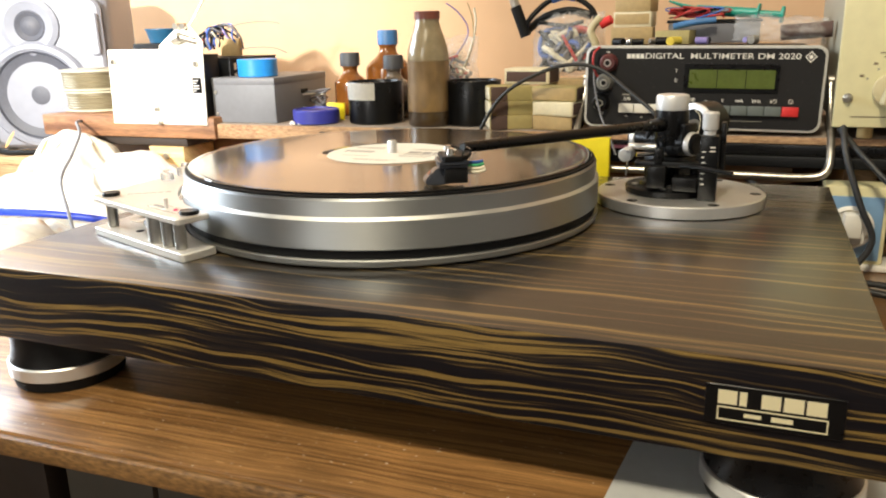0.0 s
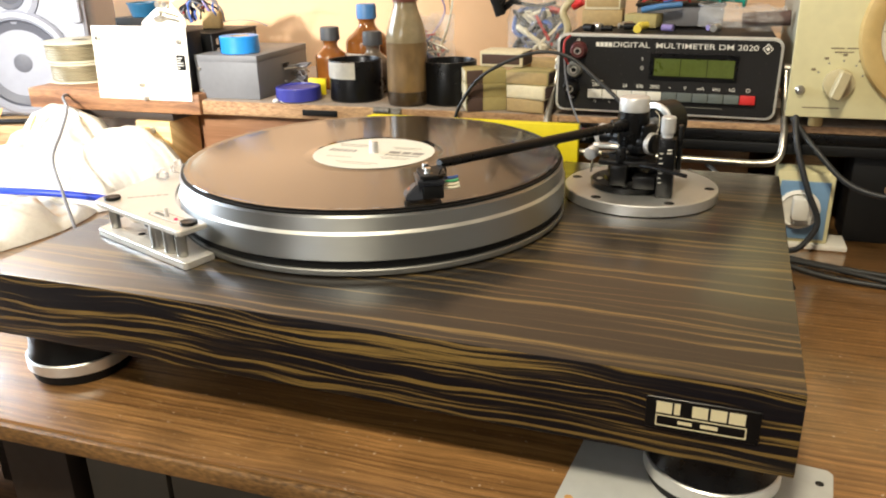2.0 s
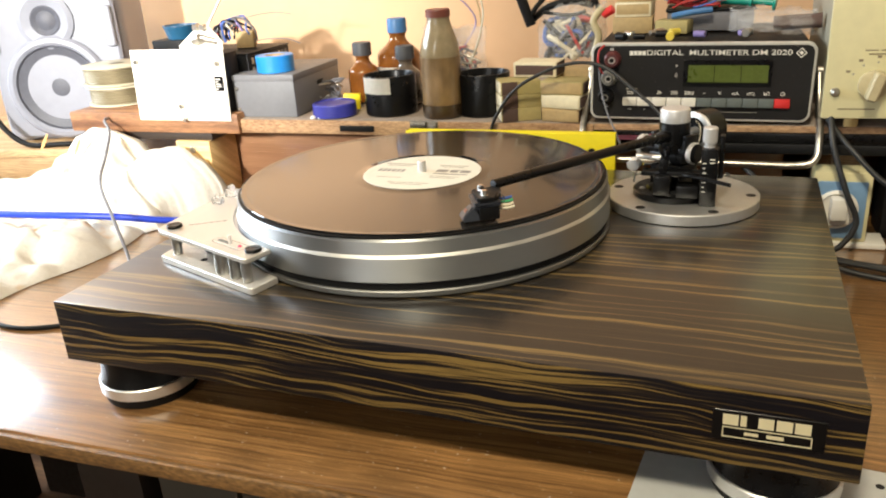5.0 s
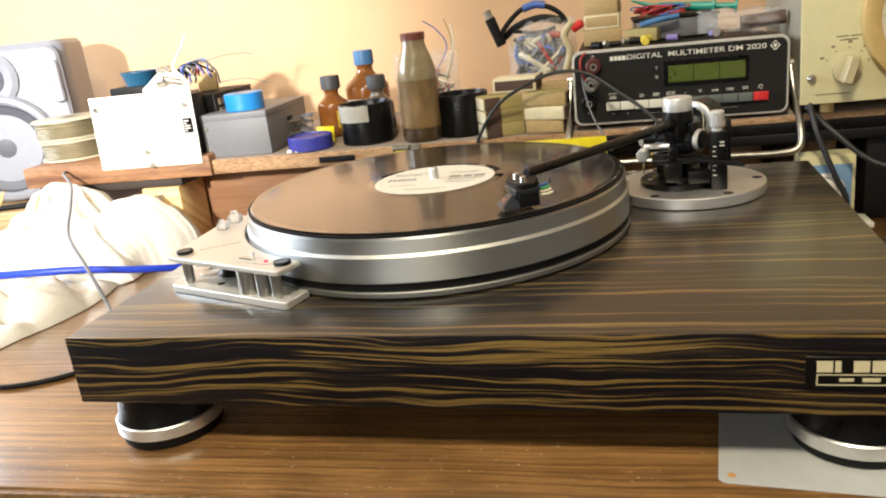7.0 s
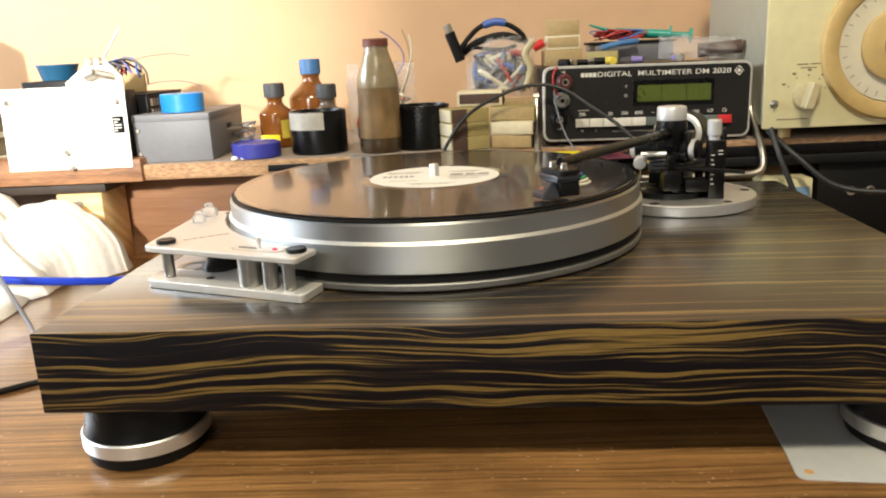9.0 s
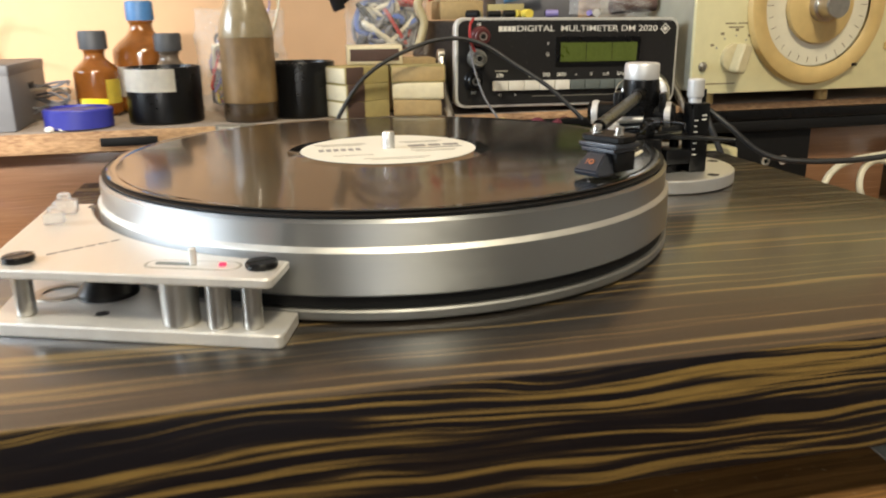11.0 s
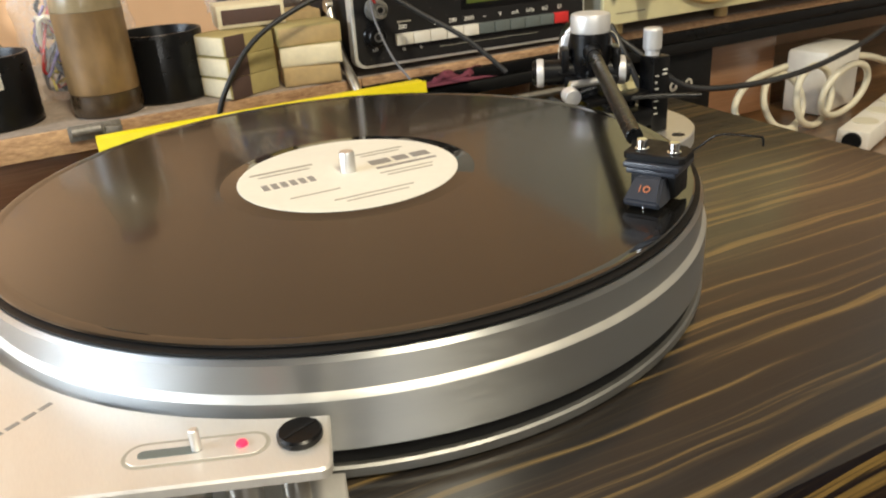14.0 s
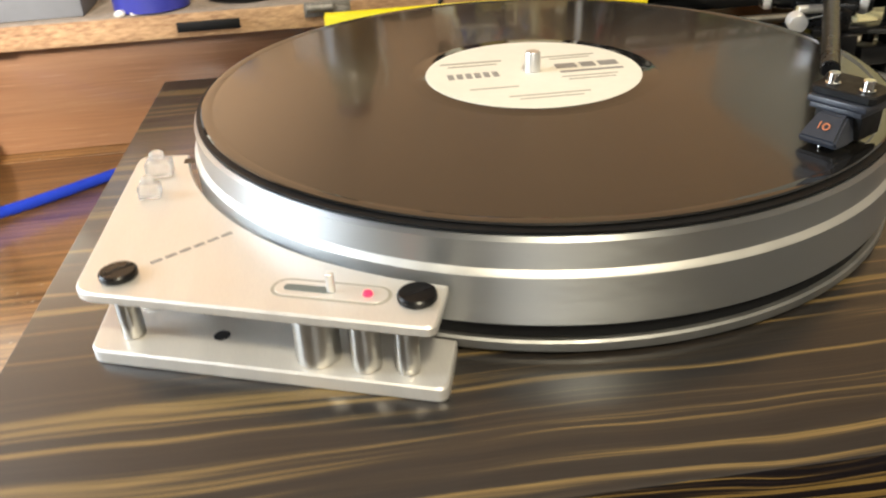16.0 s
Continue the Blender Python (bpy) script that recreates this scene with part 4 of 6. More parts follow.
hs = hpart("headshell", slab([(-0.014, -0.0135), (-0.011, -0.0150), (-0.005, -0.0125), (0.0040, -0.0118), (0.0056, -0.010), (0.0056, 0.010), (0.0040, 0.0118), (-0.006, 0.0118), (-0.010, 0.0085), (-0.014, -0.004)], 0.0618, 0.0648, 0.0005), BLACKMATT, "flat black headshell")
for sg in (1, -1):
    hpart("cartridge_screw", join(disc(0.0021, 0.0649, 0.0690, 0.0003, 16, Matrix.Translation((0, 0.0063 * sg, 0))), disc(0.0027, 0.0648, 0.0656, 0.0002, 16, Matrix.Translation((0, 0.0063 * sg, 0)))), CHROME, "bright cartridge screw", hs)
bm = bmesh.new()
prof = [(0.0000, 0.0572), (0.0000, 0.0485), (0.003, 0.0476), (0.008, 0.0470), (0.0152, 0.0474), (0.0160, 0.0498), (0.0078, 0.0572)]
left = [bm.verts.new((x, 0.0052 + max(0, 0.0572 - z) * 0.22, z)) for x, z in prof]
right = [bm.verts.new((v.co.x, -v.co.y, v.co.z)) for v in left]
bm.faces.new(left), bm.faces.new(right[::-1])
for k in range(len(prof)):
    n = (k + 1) % len(prof)
    bm.faces.new((left[n], left[k], right[k], right[n]))
bmesh.ops.recalc_face_normals(bm, faces=bm.faces[:])
bmesh.ops.bevel(bm, geom=bm.edges[:], offset=0.0008, segments=2, affect="EDGES")
cart = hpart("cartridge", smooth_by_angle(bm), SLATE, "slate grey wedge-shaped cartridge")
hpart("cartridge_top", box(-0.0105, 0.0076, -0.0108, 0.0108, 0.0593, 0.0617, 0.0005), SLATE, "flat cartridge mount", cart)
hpart("mount_step", box(-0.0102, 0.0072, -0.0096, 0.0096, 0.0573, 0.0592, 0.0004), SLATE, "stepped mount", cart)
hpart("generator_body", box(-0.0100, 0.0040, -0.0088, 0.0088, 0.0480, 0.0572, 0.0007), BLACKMATT, "black rear body", cart)
hpart("stylus", rod((0.010, 0, 0.0485), (0.013, 0, 0.0459), 0.0006), CHROME, "", cart)
mk = Matrix.Translation((0.0122, 0, 0.0535)) @ pose(0, 0, 0, 0, 48, 0) @ Matrix.Diagonal((0.8, 0.8, 1, 1))
hpart("orange_mark", join(moved(lathe([(0.0011, 0), (0.0017, 0), (0.0017, 0.0003), (0.0011, 0.0003)], 20), mk @ Matrix.Translation((0, 0.0012, 0.0003))), moved(box(-0.0017, 0.0017, -0.0022, -0.0017, 0.0003, 0.0006, 0), mk)), INKORANGE, "small orange mark", cart)
hpart("finger_lift", tube([(-0.006, 0.0105, 0.0640), (-0.0065, 0.0145, 0.0672), (-0.0070, 0.0195, 0.0712), (-0.0072, 0.0270, 0.0722), (-0.0072, 0.0345, 0.0722), (-0.0072, 0.0356, 0.0715), (-0.0072, 0.0359, 0.0690)], 0.0004, 8), BLACK, "thin wire finger lift", hs)
for k, m in enumerate((BLUEWIRE, GREENWIRE, WHITEWIRE, WHITEWIRE)):
    y = -0.004 + k * 0.0024
    hpart("lead", tube([(-0.0095, y, 0.0585 - 0.0016 * k), (-0.0140, y, 0.0583 - 0.0016 * k), (-0.0185, y * 1.15, 0.0582 - 0.0015 * k), (-0.0215, y * 1.25, 0.0588 - 0.0013 * k)], 0.0010, 8), m, ("blue", "green", "white", "white")[k] + " cartridge lead", cart)

# ---- things on the desk ----
sheet = thing("steel_sheet", 0.2765, -0.1835, DZ + 0.0001, -5.2, "white painted steel sheet under a turntable foot on the desk", "sheet")
part("sheet", slab(rounded(0.140, 0.090, 0.005), 0, 0.0011, 0.0002), SHEETM, sheet)
for hx in (-0.063, 0.063):
    part("rust_spot" if hx < 0 else "hole", disc(0.0025, 0.0011, 0.00118, 0.00002, 12, Matrix.Translation((hx, -0.038 if hx < 0 else 0.030, 0))), STAIN if hx < 0 else DARKHOLE, sheet)


def field(nx, ny, height, cover):
    """A draped sheet over x, y: height(u, v) gives the top, cover(u, v) the outline as a pair of plan coordinates."""
    bm = bmesh.new()
    rows = [[bm.verts.new((*cover(i / nx, j / ny), height(i / nx, j / ny))) for i in range(nx + 1)] for j in range(ny + 1)]
    for j in range(ny):
        for i in range(nx):
            bm.faces.new((rows[j][i], rows[j][i + 1], rows[j + 1][i + 1], rows[j + 1][i]))
    for f in bm.faces:
        f.smooth = True
    return bm


def folds(x, y, s):
    return noise.fractal(Vector((x * s, y * s, 1.7)), 0.9, 2.0, 4)


cloth = thing("cotton_bundle", -0.6, 0.1, DZ, 0, "white crumpled cotton cloth bundle lying on the desk", "cloth")


def lobe(x0, x1, y0, y1, top, s, slant=0.0, lean=1.0, end=9):
    """A puffed fold from x0 to x1; slant: how far the right end draws back towards the front."""
    def cover(u, v):
        x = x0 + (x1 - slant * (1 - v) - x0) * u
        return (x + 0.010 * math.sin(9 * v + 1) * u, y0 + (y1 - y0) * v + 0.008 * folds(x * 0.7, v, 6))

    def height(u, v):
        edge = (max(0.0, 1 - abs(2 * v ** lean - 1) ** 3.0) ** 0.55) * (max(0.0, 1 - u ** end) ** 0.5)
        x, y = x0 + (x1 - x0) * u, y0 + (y1 - y0) * v
        crease = abs(folds(x * 1.3 + y, y * 0.8 - x * 0.5, 4.5))
        return max(0.0008, edge * (top(u, v) + 0.014 * folds(x, y * 1.6, s * 0.7) - 0.019 * max(0.0, 0.25 - crease) * 4 + 0.003 * math.sin(17 * x + 29 * y)))

    return field(120, 80, height, cover)


ridge_x = (-1.10, -0.70, -0.60, -0.57, -0.543, -0.500, -0.472, -0.400, -0.365)
ridge_h = (0.012, 0.016, 0.066, 0.108, 0.120, 0.112, 0.104, 0.088, 0.076)
part("rear_fold", lobe(-0.50, 0.230, 0.020, 0.142, lambda u, v: float(np.interp(-1.10 + 0.736 * u, ridge_x, ridge_h)) * (0.62 + 0.42 * v), 12, 0.064, 1.5, 36), CLOTH, cloth, "puffed rear fold")
part("front_fold", lobe(-0.50, 0.176, -0.305, 0.030, lambda u, v: 0.026 + 0.010 * v, 14, 0.010, 1.0, 24), CLOTH, cloth, "flat front fold with rust stains")
for mx, my, mz in ((0.020, 0.045, 0.104), (0.055, 0.062, 0.094)):
    part("rust_mark", moved(lathe([(0, 0), (0.0028, 0.0004), (0.0022, 0.001), (0, 0.0012)], 9, pose(0, 0, 0, 50, 0, 0) @ Matrix.Diagonal((1, 4.5, 1, 1))), Matrix.Translation((mx, my, mz))), STAIN, cloth, "orange rust mark")

cab = thing("blue_cable", -0.3, 0.2, DZ, 0, "thick blue cable crossing the cloth and the desk", "cable")
part("sheath", tube([(0.12, 0.075, 0.0042), (0.05, 0.045, 0.0042), (-0.038, -0.025, 0.0052), (-0.09, -0.075, 0.018), (-0.15, -0.112, 0.032), (-0.24, -0.135, 0.036), (-0.38, -0.150, 0.036), (-0.6, -0.16, 0.036)], 0.0042), CABLEBLUE, cab)
cab = thing("grey_cable", -0.45, 0.15, DZ, 0, "thin grey cable draped over the white cloth", "cable")
part("sheath", tube([(-0.14, 0.135, 0.020), (-0.115, 0.110, 0.085), (-0.100, 0.085, 0.114), (-0.090, 0.062, 0.118), (-0.065, 0.040, 0.107), (-0.040, 0.000, 0.088), (-0.010, -0.048, 0.068), (0.035, -0.085, 0.040), (0.078, -0.118, 0.004), (0.110, -0.160, 0.002), (0.14, -0.175, 0.002)], 0.0019), GREYWIRE, cab)
cab = thing("black_cable", -0.3, -0.1, DZ, 0, "black cable lying on the desk beside the turntable", "cable")
part("sheath", tube([(0.06, 0.035, 0.0024), (0.01, 0.015, 0.0024), (-0.03, -0.016, 0.0024), (-0.075, -0.028, 0.0024), (-0.16, -0.012, 0.0024), (-0.3, 0.01, 0.0024)], 0.0023), BLACKMATT, cab)

tray = thing("yellow_tray", 0.018, 0.197, DZ, 1.5, "yellow plastic tray standing on edge behind the turntable", "tray")
part("front", box(-0.116, 0.114, -0.0012, 0.0012, 0.0002, 0.1195, 0.0008), YELLOW, tray)
part("rim", join(box(-0.1155, 0.1135, 0.0014, 0.012, 0.1165, 0.1190, 0.0006), box(-0.1155, -0.1130, 0.0014, 0.012, 0.001, 0.1160, 0.0006), box(0.111, 0.1135, 0.0014, 0.012, 0.001, 0.1160, 0.0006)), YELLOW, tray)
part("hole", disc(0.0042, 0, 0.0004, 0.0001, 20, pose(0.090, -0.0013, 0.100, 90, 0, 0)), DARKHOLE, tray)

crate = thing("wooden_crate", -0.86, 0.40, DZ, 12, "pale wooden box under the loudspeaker", "box")
part("lid", box(-0.26, 0.235, -0.165, 0.12, 0.048, 0.060, 0.0015), OAK, crate, "flat wooden lid")
part("body", box(-0.255, 0.23, -0.160, 0.115, 0, 0.0478, 0.001), OAK, crate)

# loudspeaker
spk = thing("loudspeaker", -0.722, 0.335, DZ + 0.0603, 24, "silver-grey two-way loudspeaker with dark cones on the wooden box", "loudspeaker")
SWD, SHT = 0.205, 0.222
part("cabinet", moved(slab(rounded(SWD, 0.125, 0.02), 0, SHT, 0.006), Matrix.Translation((0, 0.065, 0))), SPEAKERGREY, spk, "silver-grey cabinet")
bf = part("baffle", moved(slab(rounded(SWD - 0.012, SHT - 0.010, 0.018), 0, 0.010, 0.004), Matrix.Translation((0, 0.0024, SHT / 2)) @ UP), SPEAKERGREY, spk, "moulded front")
UPS = lambda x, z: Matrix.Translation((x, -0.0076, z)) @ UP
part("woofer_ring", lathe([(0.063, 0), (0.076, 0), (0.077, 0.003), (0.073, 0.008), (0.067, 0.009), (0.063, 0.006)], 64, UPS(-0.004, 0.080)), SPEAKERGREY, bf, "broad woofer ring")
part("woofer", lathe([(0.0635, 0.005), (0.062, 0.008), (0.060, 0.004), (0.052, 0.001), (0.026, -0.006), (0.022, -0.006), (0.018, -0.001), (0, 0.003)], 64, UPS(-0.004, 0.080)), CONE, spk, "dark woofer cone")
part("tweeter_ring", lathe([(0.022, 0), (0.040, 0), (0.041, 0.003), (0.034, 0.006), (0.022, 0.002)], 48, UPS(-0.004, 0.178)), SPEAKERGREY, bf)
part("tweeter", lathe([(0.024, 0.001), (0.020, 0.003), (0.014, 0.000), (0, 0.006)], 40, UPS(-0.004, 0.178)), CONE, spk, "dark tweeter dome")
for sg in (1, -1):
    part("moulded_grip", moved(slab(rounded(0.014, 0.060, 0.005), 0, 0.006, 0.002), UPS(0.086 * sg, 0.165)), SPEAKERGREY, bf, "raised moulding")
part("lead", tube([(-0.11, -0.03, 0.20), (-0.105, -0.035, 0.12), (-0.10, -0.035, 0.05), (-0.06, -0.05, 0.008), (0.0, -0.06, 0.004), (0.09, -0.055, 0.004)], 0.004), BLACKMATT, spk, "black lead")

# ---- things on the shelf ----
def shelf_y(x):
    return 0.2491 + math.tan(radians(SKEW)) * x


reels = []
for k, z in enumerate((SH + 0.0077, SH + 0.0077 + 0.0272)):
    rl = thing("wire_reel", -0.580 - 0.004 * k, 0.302, z, 0, "flat reel of solder wire with a pale rim on the shelf", "reel", "reels of wire")
    part("flange", lathe([(0.010, 0), (0.047, 0), (0.049, 0.0008), (0.049, 0.0022), (0.047, 0.003), (0.010, 0.003)], 64), REELRIM, rl, "pale flange")
    part("winding", lathe([(0.012, 0.0031), (0.045, 0.0031)] + [(0.0450 + 0.0009 * (j % 2), 0.0035 + 0.0016 * j) for j in range(12)] + [(0.045, 0.0236), (0.012, 0.0236)], 64), COPPER, rl, "wound wire")
    part("flange", lathe([(0.010, 0.0238), (0.047, 0.0238), (0.049, 0.0245), (0.049, 0.0260), (0.047, 0.0268), (0.010, 0.0268)], 64), REELRIM, rl, "pale flange")

wd = thing("white_instrument", -0.4235, 0.2285, SH - 0.0005, 1.0, "white enamelled metal instrument panel unit with corner screws", "instrument")
W = 0.0705
part("front_panel", moved(box(-W, W, 0, 0.002, -0.001, 0.0885, 0.0006), pose(0, 0, 0, -3, 0, 0)), WHITEMETAL, wd, "white front panel")
part("chassis", box(-W + 0.003, W - 0.004, 0.0085, 0.040, 0.0085, 0.0815, 0.001), BLACKMATT, wd, "dark chassis")
for sx, sz in ((-W + 0.010, 0.074), (W - 0.009, 0.071), (0.0, 0.018), (0.004, 0.0015)):
    part("screw", disc(0.0032, 0, 0.005, 0.0008, 16, pose(sx, -0.0005 + sz * 0.052, sz, 90, 0, 0)), DULLSTEEL, wd, "small screw")
lb = part("rating_label", box(W - 0.016, W - 0.004, 0.0010, 0.0022, 0.037, 0.055, 0), BLACK, wd, "black rating label")
part("label_print", join(*[box(W - 0.0145, W - 0.0145 + w, 0.0007, 0.0009, z, z + 0.0012, 0) for z, w in ((0.051, 0.007), (0.048, 0.004), (0.045, 0.008), (0.042, 0.008), (0.039, 0.003))]), INKWHITE, lb, "unreadable white print")
part("top_bracket", moved(slab([(-0.03, 0), (0.034, 0), (0.034, 0.010), (0.016, 0.030), (0.004, 0.030), (-0.03, 0.006)], 0, 0.002, 0.0004), Matrix.Translation((0.034, 0.012, 0.0865)) @ UP), WHITEMETAL, wd, "white bent bracket")
for sx in (0.036, 0.046):
    part("terminal", rod((sx, 0.011, 0.114), (sx, 0.003, 0.114), 0.0038), DULLSTEEL, wd, "round terminal")
part("spring_clip", join(rod((0.042, 0.004, 0.102), (0.060, 0.012, 0.096), 0.004), rod((0.030, 0.006, 0.098), (0.042, 0.004, 0.102), 0.0055)), DULLSTEEL, wd)
part("rod", rod((0.045, 0.02, 0.116), (0.064, 0.03, 0.148), 0.0012), DULLSTEEL, wd, "thin slanting rod")

tub = thing("blue_tub", -0.458, 0.296, SH + 0.0941, 0, "small dark blue plastic tub on the instrument", "tub")
part("tub", lathe([(0, 0.0002), (0.018, 0.0002), (0.0225, 0.016), (0.0235, 0.0165), (0.0235, 0.018), (0.021, 0.018), (0.017, 0.002), (0, 0.002)], 32), TUBBLUE, tub)
blk = thing("black_box", -0.460, 0.290, SH + 0.0754, 4, "flat black plastic box on the instrument", "box")
part("case", box(-0.034, 0.022, -0.012, 0.026, 0, 0.0185, 0.001), BLACKMATT, blk)

amp = thing("amplifier", -0.4195, 0.331, SH + 0.0077, 1, "black metal amplifier with slotted side behind the white panel", "amplifier")
part("case", box(-0.0690, 0.0690, -0.052, 0.053, 0.003, 0.0655, 0.0012), BLACKMATT, amp)
part("lid", box(-0.0697, 0.0697, -0.0527, 0.0537, 0.0657, 0.0675, 0.0008), BLACKMATT, amp, "black lid")
for k in range(11):
    for z in (0.041, 0.053):
        part("slot", box(0.0691, 0.0696, -0.044 + k * 0.0084, -0.0392 + k * 0.0084, z, z + 0.008, 0), GREYMETAL if k % 4 else DULLSTEEL, amp)
for lx in (-0.055, 0.055):
    for ly in (-0.04, 0.04):
        part("foot", disc(0.006, 0.0002, 0.003, m=Matrix.Translation((lx, ly, 0))), RUBBER, amp)

bundle = thing("wire_bundle", -0.412, 0.342, SH + 0.0755, 0, "tangled bundle of coloured wires with a wooden block", "wires")
part("block", moved(box(-0.012, 0.012, -0.008, 0.008, 0.0002, 0.022, 0.001), pose(0.022, 0.0, 0, 0, 0, 20)), CARD, bundle, "striped card block")
random.seed(4)
for k, m in enumerate((BLACKMATT, GREYWIRE, BLUEWIRE, WHITEWIRE, BLACKMATT, REDWIRE, GREYWIRE, BLACKMATT, GREYWIRE, VIOLETWIRE, BLACKMATT, GREYWIRE, BLUEWIRE, GREYWIRE)):
    cx, rr = -0.014 + 0.0022 * k, 0.013 + 0.0008 * k
    part("wire", tube([(cx + rr * math.cos(a) * 0.9 + random.uniform(-.002, .002), random.uniform(-0.012, 0.012), 0.018 + rr * math.sin(a)) for a in np.linspace(-0.4, 3.6, 7)], 0.0013, 8, 5), m, bundle, "looped wire")
part("loose_wire", tube([(0.0, 0, 0.03), (0.03, 0.01, 0.040), (0.06, 0.02, 0.043), (0.085, 0.02, 0.040)], 0.0006, 6), GREYWIRE, bundle)
part("loose_wire", tube([(0.02, 0, 0.004), (0.05, 0.0, 0.010), (0.08, 0.005, 0.010), (0.10, 0.01, 0.003)], 0.0006, 6), GREYWIRE, bundle)

psu = thing("grey_box", -0.3165, 0.3085, SH + 0.0002, 3, "grey enamelled metal box with a blue tape roll on top", "box")
part("case", box(-0.0425, 0.0435, -0.058, 0.075, 0, 0.0520, 0.0012), GREYMETAL, psu)
part("lid_seam", box(-0.0429, 0.0439, -0.0584, 0.0754, 0.0445, 0.0530, 0.001), GREYMETAL, psu, "folded grey lid")
part("slot", box(0.0440, 0.0446, 0.005, 0.022, 0.030, 0.035, 0), DARKHOLE, psu)
for z in (0.010, 0.036):
    part("screw", disc(0.0022, 0, 0.0015, 0.0004, 12, pose(-0.037, -0.0584, z, 90, 0, 0)), DULLSTEEL, psu)
tape = thing("tape_roll", -0.3075, 0.2775, SH + 0.0534, 0, "bright blue roll of insulating tape on the grey box", "tape")
part("roll", lathe([(0.0125, 0.0003), (0.0232, 0.0003), (0.0238, 0.001), (0.0238, 0.0200), (0.0232, 0.0207), (0.0125, 0.0207), (0.0125, 0.0003)], 56), BLUETAPE, tape)
part("core", lathe([(0.0105, 0.0005), (0.0124, 0.0005), (0.0124, 0.0205), (0.0105, 0.0205), (0.0105, 0.0005)], 40), CARD, tape, "cardboard core")

lid = thing("jar_lid", -0.2245, 0.2680, SH + 0.0004, 0, "deep blue round plastic lid lying on the shelf", "lid")
part("lid", lathe([(0, 0.0002), (0.0255, 0.0002), (0.0272, 0.001), (0.0272, 0.0150), (0.0265, 0.0162), (0.0242, 0.0168), (0.0237, 0.0150), (0, 0.0150)], 56), BLUELID, lid)
chip = thing("yellow_scrap", -0.2195, 0.305, SH + 0.0004, 20, "yellow plastic scrap behind the blue lid", "scrap")
part("scrap", moved(box(-0.011, 0.011, -0.004, 0.004, 0, 0.020, 0.001), pose(0, 0, 0, 0, 4, 0)), YELLOW, chip)
junk = thing("wire_scrap", -0.262, 0.33, SH + 0.0004, 0, "grey tangle of wire scraps on the shelf", "wires")
for k in range(7):
    part("wire", tube([(0.02 * math.cos(a * 2 + k), 0.012 * math.sin(a * 3 + k * 2), 0.0015 + 0.005 * k + 0.003 * math.sin(a * 5)) for a in np.linspace(0, 3, 8)], 0.0012, 6, 4), GREYWIRE if k % 5 else DULLSTEEL, junk)
for dx, dy in ((-0.243, 0.2445), (-0.233, 0.246)):
    pb = thing("paper_scrap", dx, dy, SH + 0.0003, 30, "tiny white crumpled paper scrap on the shelf", "scrap", "paper scraps")
    part("scrap", lathe([(0, 0), (0.0035, 0.0002), (0.0042, 0.002), (0.002, 0.004), (0, 0.0045)], 7), PAPER, pb)


clip = thing("metal_catch", -0.096, 0.2410, SH - 0.0100, SKEW, "small tarnished metal catch on the front edge of the shelf", "catch")
part("plate", box(-0.017, 0.017, 0.0010, 0.0035, 0.0005, 0.0110, 0.0006), TARNISH, clip, "tarnished plate")
part("barrel", rod((-0.015, -0.0015, 0.0075), (0.004, -0.0015, 0.0075), 0.0032), TARNISH, clip, "round barrel")
part("tongue", moved(box(0.005, 0.016, -0.0035, 0.0009, 0.003, 0.0095, 0.001), pose(0, 0, 0, 0, 8, 0)), TARNISH, clip, "bent tongue")


def bottle(name, x, y, height, radius, neck, shoulder, glassm, capm, cap_h, cap_r, label, group=""):
    b = thing(name, x, y, SH + 0.0003, 0, label, "bottle", group)
    nz = height - cap_h
    prof = [(0, 0.001), (radius - 0.003, 0.0002), (radius, 0.003), (radius, shoulder)]
    for k in range(1, 9):
        t = k / 8
        prof.append((neck + (radius - neck) * (0.5 + 0.5 * math.cos(math.pi * t)), shoulder + (nz - 0.006 - shoulder) * t))
    prof += [(neck, nz - 0.003), (neck + 0.001, nz - 0.002), (neck + 0.001, nz), (0, nz)]
    part("glass", lathe(prof, 48), glassm, b, "glass body")
    cp = lathe([(0, nz + 0.0001), (cap_r, nz + 0.0001)] + [(cap_r, nz + cap_h * 0.85), (cap_r - 0.001, nz + cap_h), (0, nz + cap_h)], 48)
    for v in cp.verts:
        if v.co.xy.length > cap_r * 0.9:
            a = math.atan2(v.co.y, v.co.x)
            v.co.xy *= 1 + 0.03 * (1 if round(a / (2 * math.pi) * 48) % 2 else -1)
    part("cap", cp, capm, b, "ribbed screw cap")
    return b


def wrap(radius, a0, a1, z0, z1, seg=20):
    """A label bent round a bottle."""
    bm = bmesh.new()
    vs = [[bm.verts.new((radius * math.cos(radians(a)), radius * math.sin(radians(a)), z)) for a in np.linspace(a0, a1, seg)] for z in (z0, z1)]
    for k in range(seg - 1):
        bm.faces.new((vs[0][k], vs[0][k + 1], vs[1][k + 1], vs[1][k]))
    bmesh.ops.solidify(bm, geom=bm.faces[:], thickness=-0.0003)
    return smooth_by_angle(bm)


